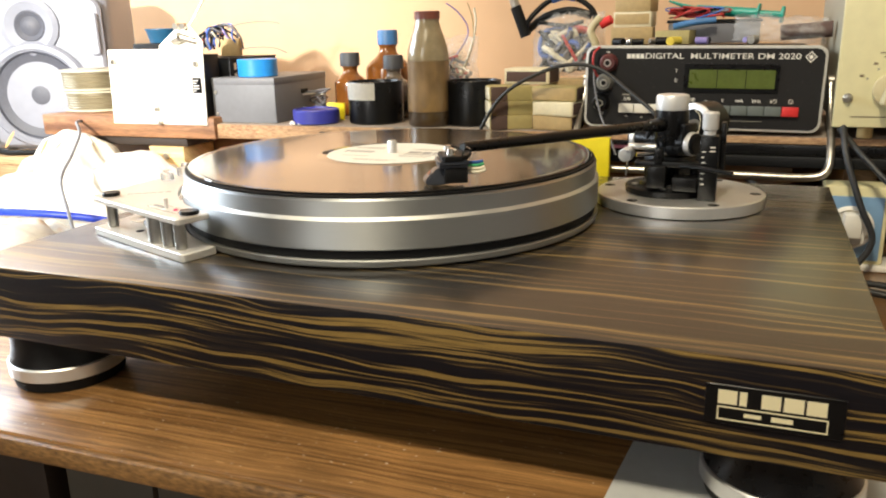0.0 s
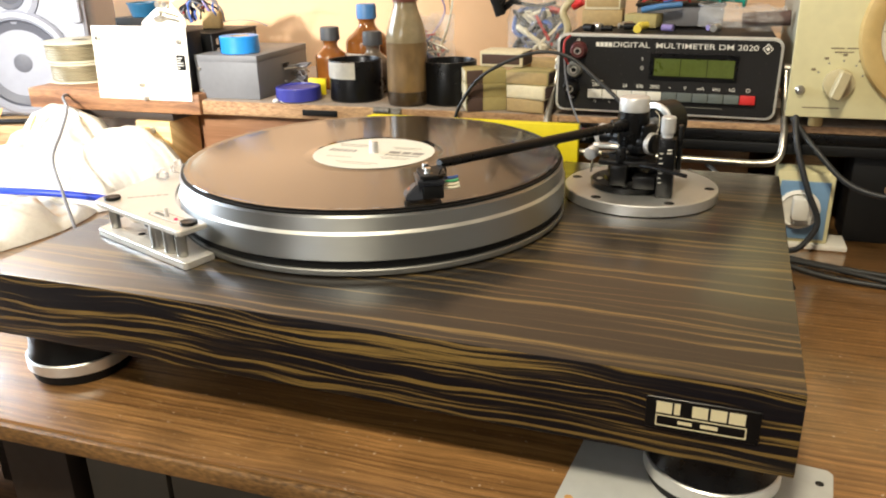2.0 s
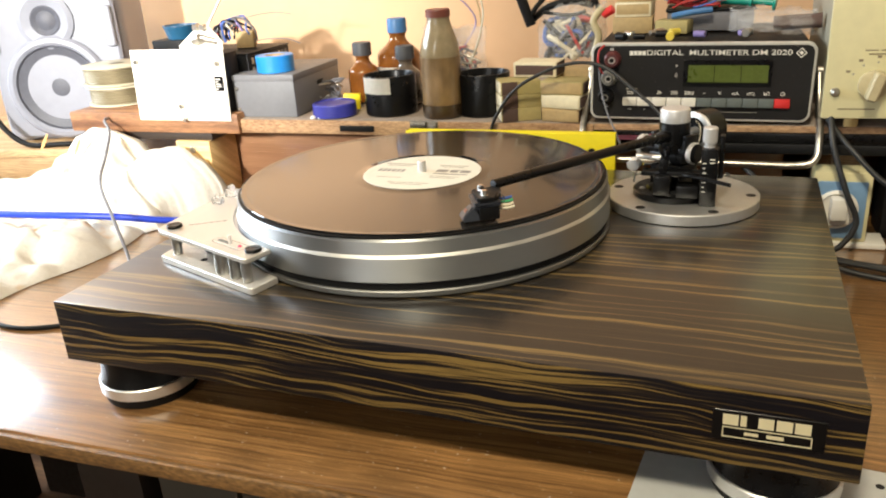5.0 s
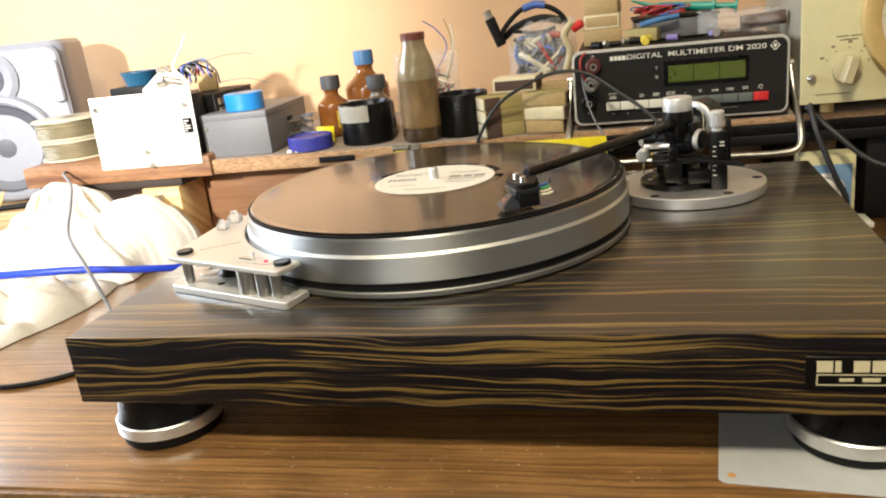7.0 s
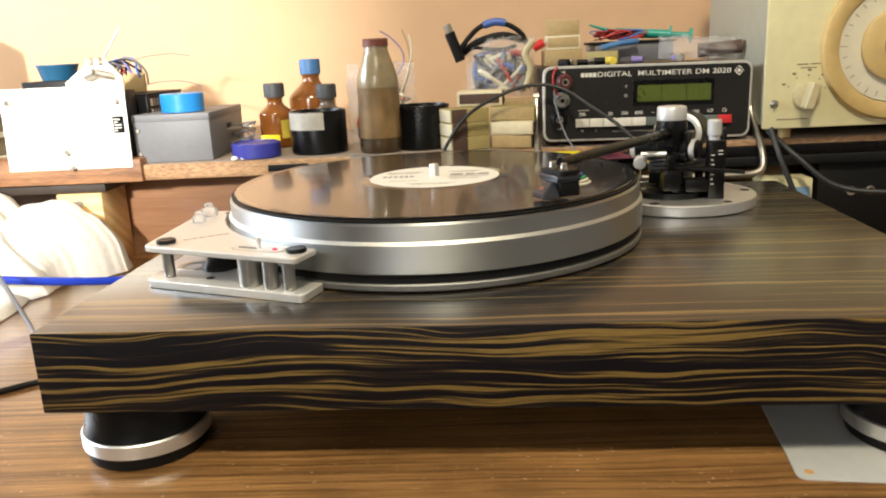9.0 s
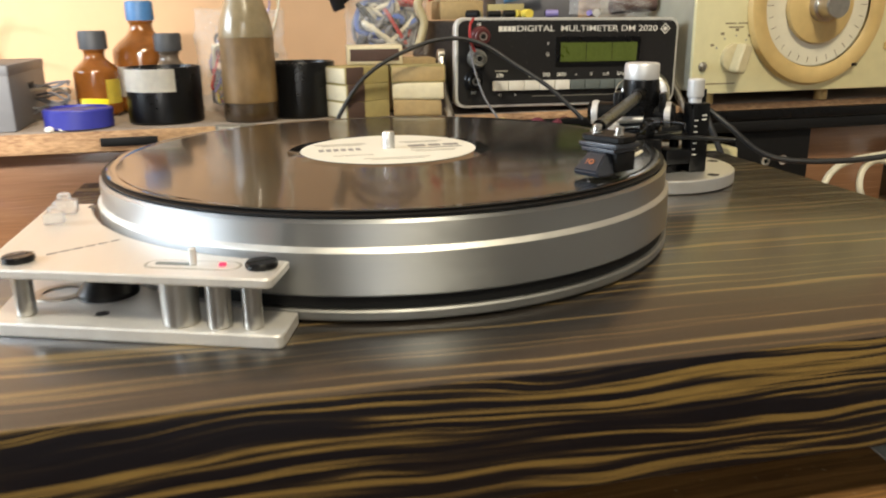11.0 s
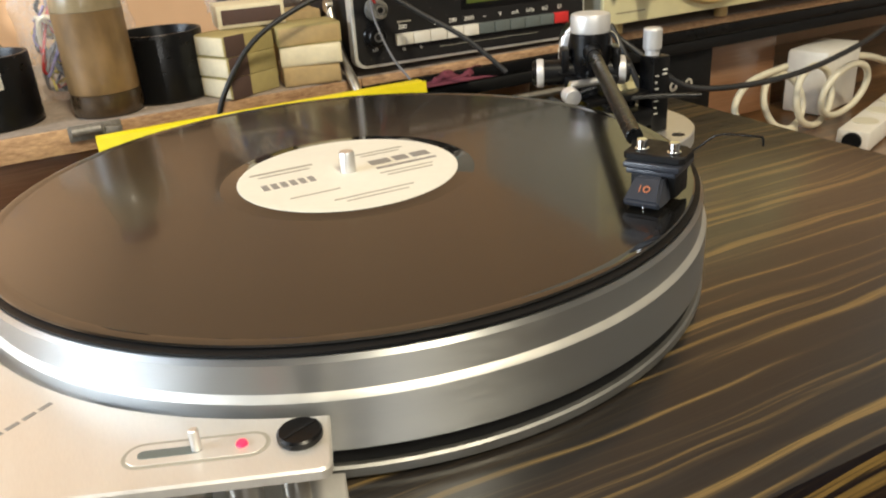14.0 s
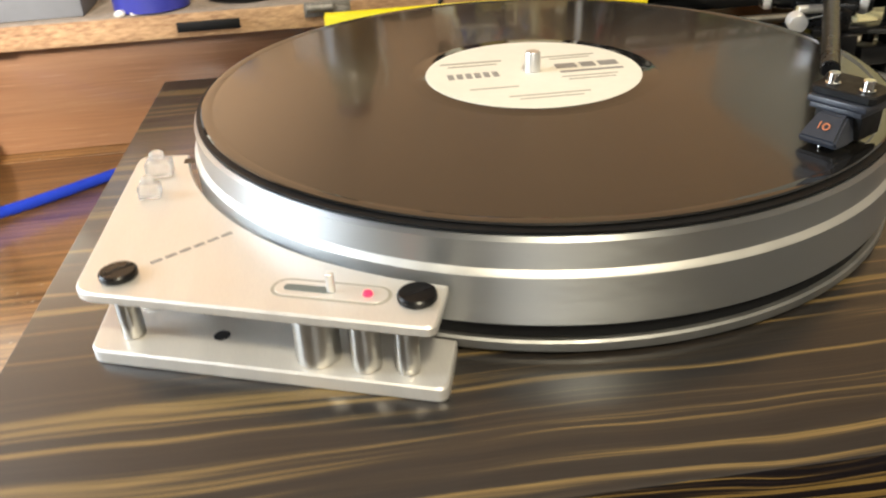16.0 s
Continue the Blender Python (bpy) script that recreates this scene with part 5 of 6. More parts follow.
b = bottle("amber_bottle", -0.224, 0.357, 0.0775, 0.0205, 0.0090, 0.040, AMBER, CAPBLACK, 0.0165, 0.0122, "small amber glass bottle with a dark grey cap", "amber bottles")
part("label", wrap(0.0207, -60, -10, 0.012, 0.034), YELLOWPAPER, b, "yellow paper label")
b = bottle("amber_bottle", -0.184, 0.386, 0.104, 0.0290, 0.0105, 0.056, AMBER, CAPBLUE, 0.0180, 0.0125, "larger amber glass bottle with a worn blue cap", "amber bottles")
part("label", wrap(0.0292, -150, -50, 0.016, 0.044), PAPER, b, "pale paper label")
b = bottle("brown_bottle", -0.1555, 0.3395, 0.0745, 0.0195, 0.0085, 0.038, SMOKE, CAPBLACK, 0.0160, 0.0118, "small smoky brown bottle with a grey cap")
part("liquid_band", wrap(0.0197, -170, 10, 0.006, 0.020), DARKFILL, b)

jar = thing("black_jar", -0.1565, 0.2905, SH + 0.0003, 0, "open black plastic jar with a torn white label", "jar")
part("jar", lathe([(0, 0.0003), (0.0305, 0.0003), (0.0320, 0.0015), (0.0320, 0.0465), (0.0315, 0.0475), (0.0297, 0.0475), (0.0290, 0.046), (0.0290, 0.003), (0, 0.003)], 64), BLACK, jar)
part("label", wrap(0.0322, -160, -66, 0.0275, 0.0465), PAPER, jar, "torn white paper label")

bt = thing("milk_bottle", -0.0825, 0.2745, SH + 0.0003, 0, "tall clouded glass bottle with brown residue and wine-red foil cap", "bottle")
part("glass", lathe([(0.0247, 0.0722), (0.0244, 0.078), (0.0232, 0.086), (0.0200, 0.096), (0.0165, 0.105), (0.0142, 0.1125), (0.0138, 0.117), (0, 0.117)], 64), MILKGLASS, bt, "clouded upper glass")
part("residue", lathe([(0.0247, 0.0165), (0.0252, 0.018), (0.0250, 0.030), (0.0247, 0.045), (0.0245, 0.060), (0.0247, 0.0720), (0, 0.0720)], 64), BROWNFILL, bt, "brown residue behind the glass")
part("base", lathe([(0, 0.0008), (0.0235, 0.0004), (0.0252, 0.003), (0.0256, 0.008), (0.0252, 0.0163), (0, 0.0163)], 64), DARKFILL, bt, "thick dark base")
part("cap", lathe([(0, 0.1171), (0.0152, 0.1168), (0.0148, 0.121), (0.0150, 0.1238), (0.0143, 0.1252), (0, 0.1256)], 22), CAPRED, bt, "wine-red foil cap")

bt.scale = (0.94, 0.94, 0.98)
cup = thing("black_cup", -0.0380, 0.296, SH + 0.0003, 0, "open black plastic cup on the shelf", "cup")
part("cup", lathe([(0, 0.0003), (0.0300, 0.0003), (0.0312, 0.0015), (0.0314, 0.0478), (0.0310, 0.0485), (0.0296, 0.0485), (0.0290, 0.047), (0.0288, 0.003), (0, 0.003)], 64), BLACK, cup)
part("seam_band", wrap(0.0315, -128, -100, 0.002, 0.046), BLACKMATT, cup)


def film(x0, x1, z0, z1, y, depth, seed, nx=28, nz=20):
    """A crumpled bag of clear film: two bowed sheets that meet at the sides."""
    bm = bmesh.new()
    for sg in (1, -1):
        rows = []
        for j in range(nz + 1):
            row = []
            for i in range(nx + 1):
                u, v = i / nx, j / nz
                bow = math.sin(math.pi * u) ** 0.6 * (0.55 + 0.45 * math.sin(math.pi * min(1, v * 1.05)))
                n = noise.fractal(Vector((u * 5 + seed, v * 5, sg * 3.0)), 0.9, 2.0, 3)
                row.append(bm.verts.new((x0 + (x1 - x0) * u + 0.004 * n, y - sg * depth * bow * (1 + 0.35 * n), z0 + (z1 - z0) * v + (0.006 * n if v > 0.9 else 0))))
            rows.append(row)
        for j in range(nz):
            for i in range(nx):
                bm.faces.new((rows[j][i], rows[j][i + 1], rows[j + 1][i + 1], rows[j + 1][i]))
    for f in bm.faces:
        f.smooth = True
    return bm


def tangle(th, n, cx, cy, cz, sx, sy, sz, mats, r=0.0016, seed=1, labels="tangled wire"):
    rnd = random.Random(seed)
    for k in range(n):
        p = [(cx + rnd.uniform(-sx, sx), cy + rnd.uniform(-sy, sy), cz + rnd.uniform(-sz, sz)) for _ in range(5)]
        part("wire", tube(p, r * rnd.uniform(0.7, 1.4), 7, 6), mats[k % len(mats)], th, labels)


bag = thing("plastic_bag", -0.091, 0.345, SH + 0.0005, 0, "clear plastic bag of wire offcuts behind the bottle", "bag")
tangle(bag, 26, 0.004, 0, 0.040, 0.034, 0.014, 0.034, [GREYWIRE, WHITEWIRE, GREYWIRE, REDWIRE, DULLSTEEL, BLACKMATT, YELLOWWIRE, VIOLETWIRE], 0.0014, 7)
ob = part("film", film(-0.040, 0.042, 0.001, 0.095, 0, 0.022, 2.0), BAGFILM, bag, "crumpled clear film")
ob.visible_shadow = False
part("stray_wire", tube([(0.004, 0, 0.06), (0.026, 0.0, 0.088), (0.030, 0.0, 0.105), (0.018, 0.0, 0.122), (0.004, 0, 0.132)], 0.0009, 6), VIOLETWIRE, bag, "violet wire end")
part("stray_wire", tube([(0.020, 0, 0.05), (0.034, 0.0, 0.082), (0.040, 0.0, 0.108), (0.038, 0.0, 0.126)], 0.0012, 6), WHITEWIRE, bag, "white wire end")
part("stray_wire", tube([(0.022, 0, 0.05), (0.036, 0.0, 0.085), (0.036, 0.0, 0.112), (0.030, 0.0, 0.132)], 0.0008, 6), CARD, bag)


def matchbox(x, y, z, w, d, h, rz, top, side, label, striker="front"):
    b = thing("matchbox", x, y, z, rz, label, "box", "matchboxes on the shelf")
    part("sleeve", box(-w / 2, w / 2, -d / 2, d / 2, 0.0001, h, 0.0006), top, b)
    part("drawer", box(-w / 2 + 0.001, w / 2 - 0.001, -d / 2 - 0.0007, -d / 2 + 0.003, 0.0012, h - 0.0012, 0.0004), side, b, "card drawer end")
    part("side_strip", box(w / 2 - 0.0002, w / 2 + 0.0005, -d / 2 + 0.002, d / 2 - 0.002, 0.0015, h - 0.0015, 0.0001), STRIKER, b, "brown striking strip")
    if striker == "top":
        part("striker", box(-w / 2 + 0.003, w / 2 - 0.003, -d / 2 - 0.0012, -d / 2 - 0.0008, 0.003, h - 0.003, 0.0001), STRIKER, b, "brown striking strip")
    return b


# three boxes in a stack, cream drawer ends to the left, striking strip along the front
for k in range(3):
    b = thing("matchbox", 0.0110, 0.2710, SH + 0.0004 + k * 0.0149, 26 + 1.5 * (k % 2), "olive and cream matchbox in a short stack", "box", "matchboxes on the shelf")
    part("sleeve", box(-0.0225, 0.0225, -0.018, 0.018, 0, 0.0147, 0.0006), CARDOLIVE, b)
    part("drawer", box(-0.0232, -0.0224, -0.0172, 0.0172, 0.0010, 0.0138, 0.0003), CARDLIGHT, b, "cream drawer end")
    part("striker", box(-0.0215, -0.0040, -0.0184, -0.0179, 0.0001, 0.0146, 0.0001), STRIKER, b, "brown striking strip")
matchbox(0.0300, 0.2950, SH + 0.0453, 0.050, 0.036, 0.0165, -4, CARDLIGHT, CARDLIGHT, "cream matchbox with a brown striking strip on the stack", "top")
matchbox(0.0655, 0.2710, SH + 0.0004, 0.043, 0.036, 0.0146, -9, CARD, CARD, "brown cardboard matchbox at the bottom of a stack")
matchbox(0.0675, 0.2700, SH + 0.0152, 0.046, 0.036, 0.0146, -14, CARDLIGHT, CARDLIGHT, "matchbox with a white drawer in the middle of a stack")
matchbox(0.0660, 0.2715, SH + 0.0300, 0.048, 0.036, 0.0146, -6, CARDOLIVE, CARD, "olive matchbox with a tan drawer on a stack")
matchbox(0.0660, 0.3250, SH + 0.0004, 0.050, 0.036, 0.0480, 0, CARD, CARD, "tall brown cardboard box behind the matchboxes")

pbag = thing("parts_bag", 0.052, 0.366, SH + 0.0486, 0, "bulging clear plastic bag of cables and parts on the boxes", "bag")
tangle(pbag, 40, 0, 0, 0.030, 0.030, 0.015, 0.024, [GREYWIRE, WHITEWIRE, BLUEWIRE, GREYWIRE, BLACKMATT, REDWIRE, GREYWIRE, WHITEWIRE, GREYWIRE, BLACKMATT], 0.0024, 11, "cable piece")
ob = part("film", film(-0.040, 0.042, 0.0005, 0.070, 0, 0.026, 5.0), BAGFILM, pbag, "shiny crumpled film")
ob.visible_shadow = False
for k, (pts, rr, m, lb) in enumerate((
    ([(-0.050, -0.01, 0.048), (-0.040, -0.01, 0.066), (-0.020, 0, 0.084), (0.005, 0, 0.086), (0.026, 0, 0.074), (0.034, 0, 0.056)], 0.0030, BLACKMATT, "black cable loop"),
    ([(-0.046, 0, 0.052), (-0.024, -0.008, 0.066), (0.004, -0.008, 0.072), (0.028, -0.004, 0.066)], 0.0044, BLACKMATT, "black cable loop"),
    ([(-0.018, -0.002, 0.0845), (-0.004, -0.002, 0.088), (0.008, -0.002, 0.086)], 0.0046, BLUEWIRE, "blue cable tie"),
    ([(-0.030, -0.012, 0.060), (0.0, -0.012, 0.056), (0.02, -0.012, 0.060)], 0.0022, BLACKMATT, "black cable"),
    ([(0.030, -0.018, 0.010), (0.036, -0.018, 0.032), (0.030, -0.018, 0.050), (0.040, -0.016, 0.064)], 0.0042, KNOBM, "pale beige cable"),
)):
    part("cable", tube(pts, rr), m, pbag, lb)
part("plug", rod((-0.046, -0.010, 0.045), (-0.058, -0.012, 0.078), 0.0062), BLACKMATT, pbag, "black plug")
part("plug_tip", rod((-0.0575, -0.012, 0.0775), (-0.061, -0.012, 0.087), 0.0050), DULLSTEEL, pbag, "metal plug tip")
part("red_clip", rod((0.040, -0.014, 0.056), (0.052, -0.016, 0.062), 0.005), REDB, pbag, "red clip")

# ---- multimeter ----
MW, MH = 0.2180, 0.0790
mm = thing("digital_multimeter", 0.0965, 0.2505, SH + 0.0003, SKEW, "grey bench digital multimeter with charcoal front and green display", "multimeter")
mm.matrix_world = pose(0.0965, 0.2505, SH - 0.0004, 0, 0.7, SKEW)
Z0 = 0.0065
part("case", box(0.004, MW - 0.004, 0.010, 0.205, Z0 + 0.002, Z0 + MH - 0.003, 0.003), CHARCOAL, mm, "dark metal case")


def mface(u, v, w=0.0):
    return Matrix.Translation((u, -w, Z0 + v)) @ UP


part("bezel", moved(slab(rounded(MW, MH, 0.009), -0.010, 0.0, 0.0008), mface(MW / 2, MH / 2)), SILVERP, mm, "silver bezel")
pan = part("front_panel", moved(slab(rounded(MW - 0.005, MH - 0.005, 0.0075), 0.0, 0.0006, 0.0001), mface(MW / 2, MH / 2)), CHARCOAL, mm, "charcoal front panel")


def on_panel(name, bm, u, v, material, label="", w=0.0007):
    return part(name, moved(bm, mface(u, v, w)), material, pan, label)


def say(text, u, v, h, width=None):
    on_panel("lettering", letters(text, h, width), u, v, INKWHITE, "white lettering")


say("DIGITAL  MULTIMETER DM 2020", 0.1262, 0.0692, 0.0052, 0.138)
for k in range(4):
    on_panel("logo_bar", box(-0.0018, 0.0018, -0.0022, 0.0022, 0, 0.0002, 0), 0.0415 + k * 0.0042, 0.0692, INKWHITE)
dm = Matrix.Rotation(radians(45), 4, "Z")
on_panel("diamond_mark", moved(join(box(-0.0036, 0.0036, 0.0028, 0.0036, 0, 0.0002, 0), box(-0.0036, 0.0036, -0.0036, -0.0028, 0, 0.0002, 0), box(-0.0036, -0.0028, -0.0028, 0.0028, 0, 0.0002, 0), box(0.0028, 0.0036, -0.0028, 0.0028, 0, 0.0002, 0), box(-0.0016, 0.0016, -0.0016, 0.0016, 0, 0.0002, 0)), dm), 0.2035, 0.0690, INKWHITE)
for u, v, m, lb in ((0.0225, 0.0630, JACKRED, "dark red socket"), (0.0195, 0.0440, JACKGREY, "grey socket"), (0.0165, 0.0245, BLACK, "black socket")):
    j = on_panel("socket", lathe([(0.0026, 0.002), (0.0026, 0.0100), (0.0062, 0.0100), (0.0072, 0.0088), (0.0080, 0.0030), (0.0088, 0.0020), (0.0088, 0), (0.0026, 0)], 28), u, v, m, lb)
    part("hole", moved(disc(0.0026, 0.0005, 0.0101, 0.0002, 16), mface(u, v, 0.0007)), DARKHOLE, j)
    part("ring", moved(lathe([(0.0024, 0.0101), (0.0036, 0.0101), (0.0036, 0.0106), (0.0024, 0.0106)], 20), mface(u, v, 0.0007)), DULLSTEEL, j, "metal ring")
dsp = on_panel("display", slab(rounded(0.0845, 0.0265, 0.0012), 0, 0.0010, 0.0002), 0.1365, 0.0490, BLACK, "black display window")
for k in range(3):
    cell = part("digit_cell", moved(box(-0.0125, 0.0125, -0.0085, 0.0085, 0, 0.0003, 0), mface(0.1115 + k * 0.0256, 0.0485, 0.0018)), LCD, dsp, "green display cell")
    for q in (-0.0055, 0.0055):
        for sx, sz, sw, sh in ((0, 0.0055, 0.005, 0.0008), (0, 0, 0.005, 0.0008), (0, -0.0055, 0.005, 0.0008), (-0.0028, 0.0028, 0.0008, 0.0045), (0.0028, 0.0028, 0.0008, 0.0045), (-0.0028, -0.0028, 0.0008, 0.0045), (0.0028, -0.0028, 0.0008, 0.0045)):
            if (k, q, sx, sz) in ((0, -0.0055, 0, 0), (2, 0.0055, -0.0028, -0.0028)):
                continue
            part("segment", moved(box(q + sx - sw / 2, q + sx + sw / 2, sz - sh / 2, sz + sh / 2, 0, 0.0002, 0), mface(0.1115 + k * 0.0256, 0.0485, 0.0022)), LCDLIT, cell, "lit green segment")
say("HI", 0.0215, 0.0730, 0.0026), say("LO", 0.0172, 0.0138, 0.0026), say("T", 0.0870, 0.0555, 0.0030), say("Ü", 0.0870, 0.0465, 0.0030)
BW0 = 0.0149
for k in range(11):
    m = WHITEP if k < 5 else (REDB if k == 10 else GREYB)
    on_panel("push_button", box(-BW0 / 2 + 0.0003, BW0 / 2 - 0.0003, -0.0043, 0.0043, 0, 0.0040, 0.0005), 0.0415 + k * BW0, 0.0195, m, ("white", "red", "grey")[0 if k < 5 else 1 if k == 10 else 2] + " push button")
for k, text in ((0, "200"), (2, "20"), (3, "200"), (4, "2000"), (5, "~"), (6, "V"), (7, "mA"), (8, "kHz"), (9, "kΩ")):
    say(text, 0.0415 + k * BW0, 0.0284, 0.0034)
on_panel("power_mark", lathe([(0.0014, 0), (0.0020, 0), (0.0020, 0.0002), (0.0014, 0.0002)], 24), 0.0415 + 10 * BW0, 0.0285, INKWHITE)
on_panel("small_print", join(box(-0.006, 0.006, -0.0006, 0.0006, 0, 0.0002, 0), box(-0.004, -0.001, -0.014, -0.0128, 0, 0.0002, 0)), 0.0430, 0.0325, INKGREYSHADE)
say("10s", 0.0415, 0.0112, 0.0020), say("1s", 0.0565, 0.0112, 0.0020)
on_panel("scale_line", box(-0.055, 0.040, -0.0002, 0.0002, 0, 0.0002, 0), 0.128, 0.0095, INKGREYSHADE)
part("carrying_handle", tube([(-0.004, 0.035, Z0 + 0.045), (-0.0055, 0.020, Z0 + 0.018), (-0.006, -0.012, -0.004), (-0.002, -0.026, -0.026), (0.016, -0.028, -0.030), (0.06, -0.028, -0.0305), (0.16, -0.028, -0.0305), (0.208, -0.028, -0.030), (0.2245, -0.026, -0.024), (0.2275, -0.012, -0.004), (0.227, 0.020, Z0 + 0.018), (0.2255, 0.035, Z0 + 0.045)], 0.0036, 14), DULLSTEEL, mm, "bent chrome tube handle swung down")
for u in (-0.0045, 0.226):
    part("handle_knob", rod((u - 0.003, 0.036, Z0 + 0.046), (u + 0.003, 0.036, Z0 + 0.046), 0.005), DULLSTEEL, mm)
for u in (0.03, 0.19):
    for v in (0.03, 0.17):
        part("foot", disc(0.006, 0.0009 + u * 0.0122, Z0 + 0.0022, m=Matrix.Translation((u, v, 0))), RUBBER, mm)

lead = thing("test_lead", 0.03, 0.25, SH, 0, "black test lead arching from the multimeter over the boxes", "cable")
part("lead", tube([(-0.046, -0.006, -0.020), (-0.038, -0.010, 0.006), (-0.012, -0.012, 0.040), (0.030, -0.014, 0.062), (0.062, -0.016, 0.068), (0.088, -0.020, 0.062), (0.112, -0.030, 0.046), (0.140, -0.045, 0.026), (0.165, -0.06, 0.0)], 0.0019), CABLEM, lead)
wl = thing("red_lead", 0.118, 0.243, SH + 0.05, 0, "thin red and grey leads hanging from the sockets", "cable")
part("red_wire", tube([(-0.006, 0, 0.034), (-0.0105, -0.006, 0.028), (-0.0105, -0.007, 0.016), (-0.006, -0.006, 0.006)], 0.0011, 8), REDWIRE, wl)
part("grey_wire", tube([(-0.010, -0.006, 0.012), (-0.008, -0.008, -0.006), (0.0, -0.014, -0.032), (0.010, -0.022, -0.05), (0.018, -0.03, -0.066)], 0.0010, 8), GREYWIRE, wl)

# on top of the multimeter
MT = SH + Z0 + MH - 0.0025
for k, (w, h, m) in enumerate(((0.044, 0.018, CARD), (0.040, 0.016, CARDLIGHT), (0.038, 0.0175, CARD))):
    b = thing("carton", 0.1255 + 0.001 * k, 0.366 + 0.002 * k, MT + sum((0.0182, 0.0162, 0)[:k]), 3 - 4 * k, "small stacked cardboard carton on the multimeter", "box", "cartons on the multimeter")
    part("carton", box(-w / 2, w / 2, -0.02, 0.02, 0.0002, h, 0.0007), m, b)
    part("flap", box(-w / 2 + 0.002, w / 2 - 0.002, -0.0206, -0.0201, 0.003, h - 0.002, 0.0002), CARD, b, "paper flap")
tbx = thing("tool_box", 0.232, 0.388, MT + 0.0002, 3, "flat dark plastic tray of parts on the multimeter", "box")
part("tray", box(-0.070, 0.022, -0.028, 0.04, 0, 0.021, 0.0015), GREYWIRE, tbx)
part("tray_rim", box(-0.072, 0.024, -0.030, 0.042, 0.0211, 0.0245, 0.001), BLACKMATT, tbx)
b = thing("carton", 0.172, 0.350, MT + 0.0002, -12, "open yellow-brown carton lying on the multimeter", "box", "cartons on the multimeter")
part("carton", moved(box(-0.018, 0.018, -0.012, 0.012, 0, 0.014, 0.0008), pose(0, 0, 0, 0, 0, 0)), CARDOLIVE, b)
syr = thing("syringe", 0.225, 0.372, MT + 0.0290, 0, "teal plastic syringe lying on the parts tray", "syringe")
part("barrel", rod((-0.035, 0.006, 0.006), (0.028, -0.002, 0.0005), 0.0052), TEAL, syr, "teal barrel")
part("flange", rod((0.026, -0.0017, 0.0008), (0.028, -0.002, 0.0005), 0.010), TEAL, syr)
part("plunger", rod((0.028, -0.002, 0.0005), (0.050, -0.005, -0.0014), 0.0034), TEAL, syr, "teal plunger")
part("thumb_rest", rod((0.049, -0.005, -0.0013), (0.052, -0.0054, -0.0016), 0.0085), TEAL, syr)
part("needle", rod((-0.065, 0.010, 0.016), (-0.035, 0.006, 0.006), 0.0011, r2=0.003), TEAL, syr)
rw = thing("hook_wires", 0.195, 0.362, MT + 0.0250, 0, "red and blue hook-up wires on the parts tray", "wires")
tangle(rw, 12, 0, 0.0, 0.007, 0.032, 0.010, 0.006, [REDWIRE, REDWIRE, BLUEWIRE, REDWIRE, BLACKMATT, GREYWIRE], 0.0009, 21)
bp = thing("blue_pliers", 0.190, 0.348, MT + 0.0150, 0, "small blue-handled tool lying on the multimeter", "tool")
part("grip", tube([(-0.020, 0, 0.003), (0.0, -0.003, 0.007), (0.022, 0, 0.009)], 0.0034), CAPBLUE, bp)
cn = thing("connectors", 0.185, 0.300, MT + 0.0002, 0, "loose metal connectors and parts on the multimeter", "parts")
rnd = random.Random(8)
for k in range(12):
    x, y = rnd.uniform(-0.06, 0.07), rnd.uniform(-0.028, 0.02)
    a = rnd.uniform(0, 6.28)
    part("connector", rod((x, y, 0.0042), (x + 0.012 * math.cos(a), y + 0.012 * math.sin(a), 0.0042), rnd.uniform(0.0028, 0.0042)), [DULLSTEEL, BLACKMATT, VIOLETWIRE, DULLSTEEL, BLACKMATT, YELLOWPAPER][k % 6], cn)
fb = thing("film_bag", 0.275, 0.325, MT + 0.0002, 0, "crumpled clear plastic bag on the multimeter", "bag")
ob = part("film", moved(film(-0.045, 0.040, 0.0005, 0.026, 0, 0.030, 9.0), pose(0, 0, 0, 0, 4, 0)), BAGFILM, fb, "crumpled clear film")
ob.visible_shadow = False
part("brown_stick", rod((0.0, 0.0, 0.010), (0.046, -0.004, 0.013), 0.0075), STRIKER, fb, "brown cylinder end")

# ---- cream signal generator ----
gen = thing("signal_generator", 0.3225, 0.2405, SH + 0.0003, SKEW, "cream enamelled signal generator with a large ochre dial", "instrument")
GW, GH, G0 = 0.330, 0.205, 0.0115
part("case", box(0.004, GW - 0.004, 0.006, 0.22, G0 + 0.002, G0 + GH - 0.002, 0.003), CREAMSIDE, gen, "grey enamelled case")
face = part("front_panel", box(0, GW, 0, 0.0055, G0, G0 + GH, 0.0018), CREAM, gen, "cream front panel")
GF = lambda u, v, w=0.0: Matrix.Translation((u, -w, G0 + v)) @ UP
dl = part("dial_ring", lathe([(0.0565, 0), (0.0735, 0), (0.0745, 0.0015), (0.0725, 0.0065), (0.0685, 0.0078), (0.0600, 0.0070), (0.0570, 0.0050)], 96, GF(0.127, 0.080)), OCHRE, gen, "ochre dial ring")
part("dial_scale", disc(0.0564, 0.0002, 0.0028, 0.0004, 72, GF(0.127, 0.080)), IVORY, dl, "ivory dial scale")
for k in range(30):
    a = radians(k * 12)
    part("tick", moved(box(0.048, 0.053 if k % 5 else 0.055, -0.0003, 0.0003, 0.0028, 0.0031, 0), GF(0.127, 0.080) @ Matrix.Rotation(a, 4, "Z")), INKBROWN, dl)
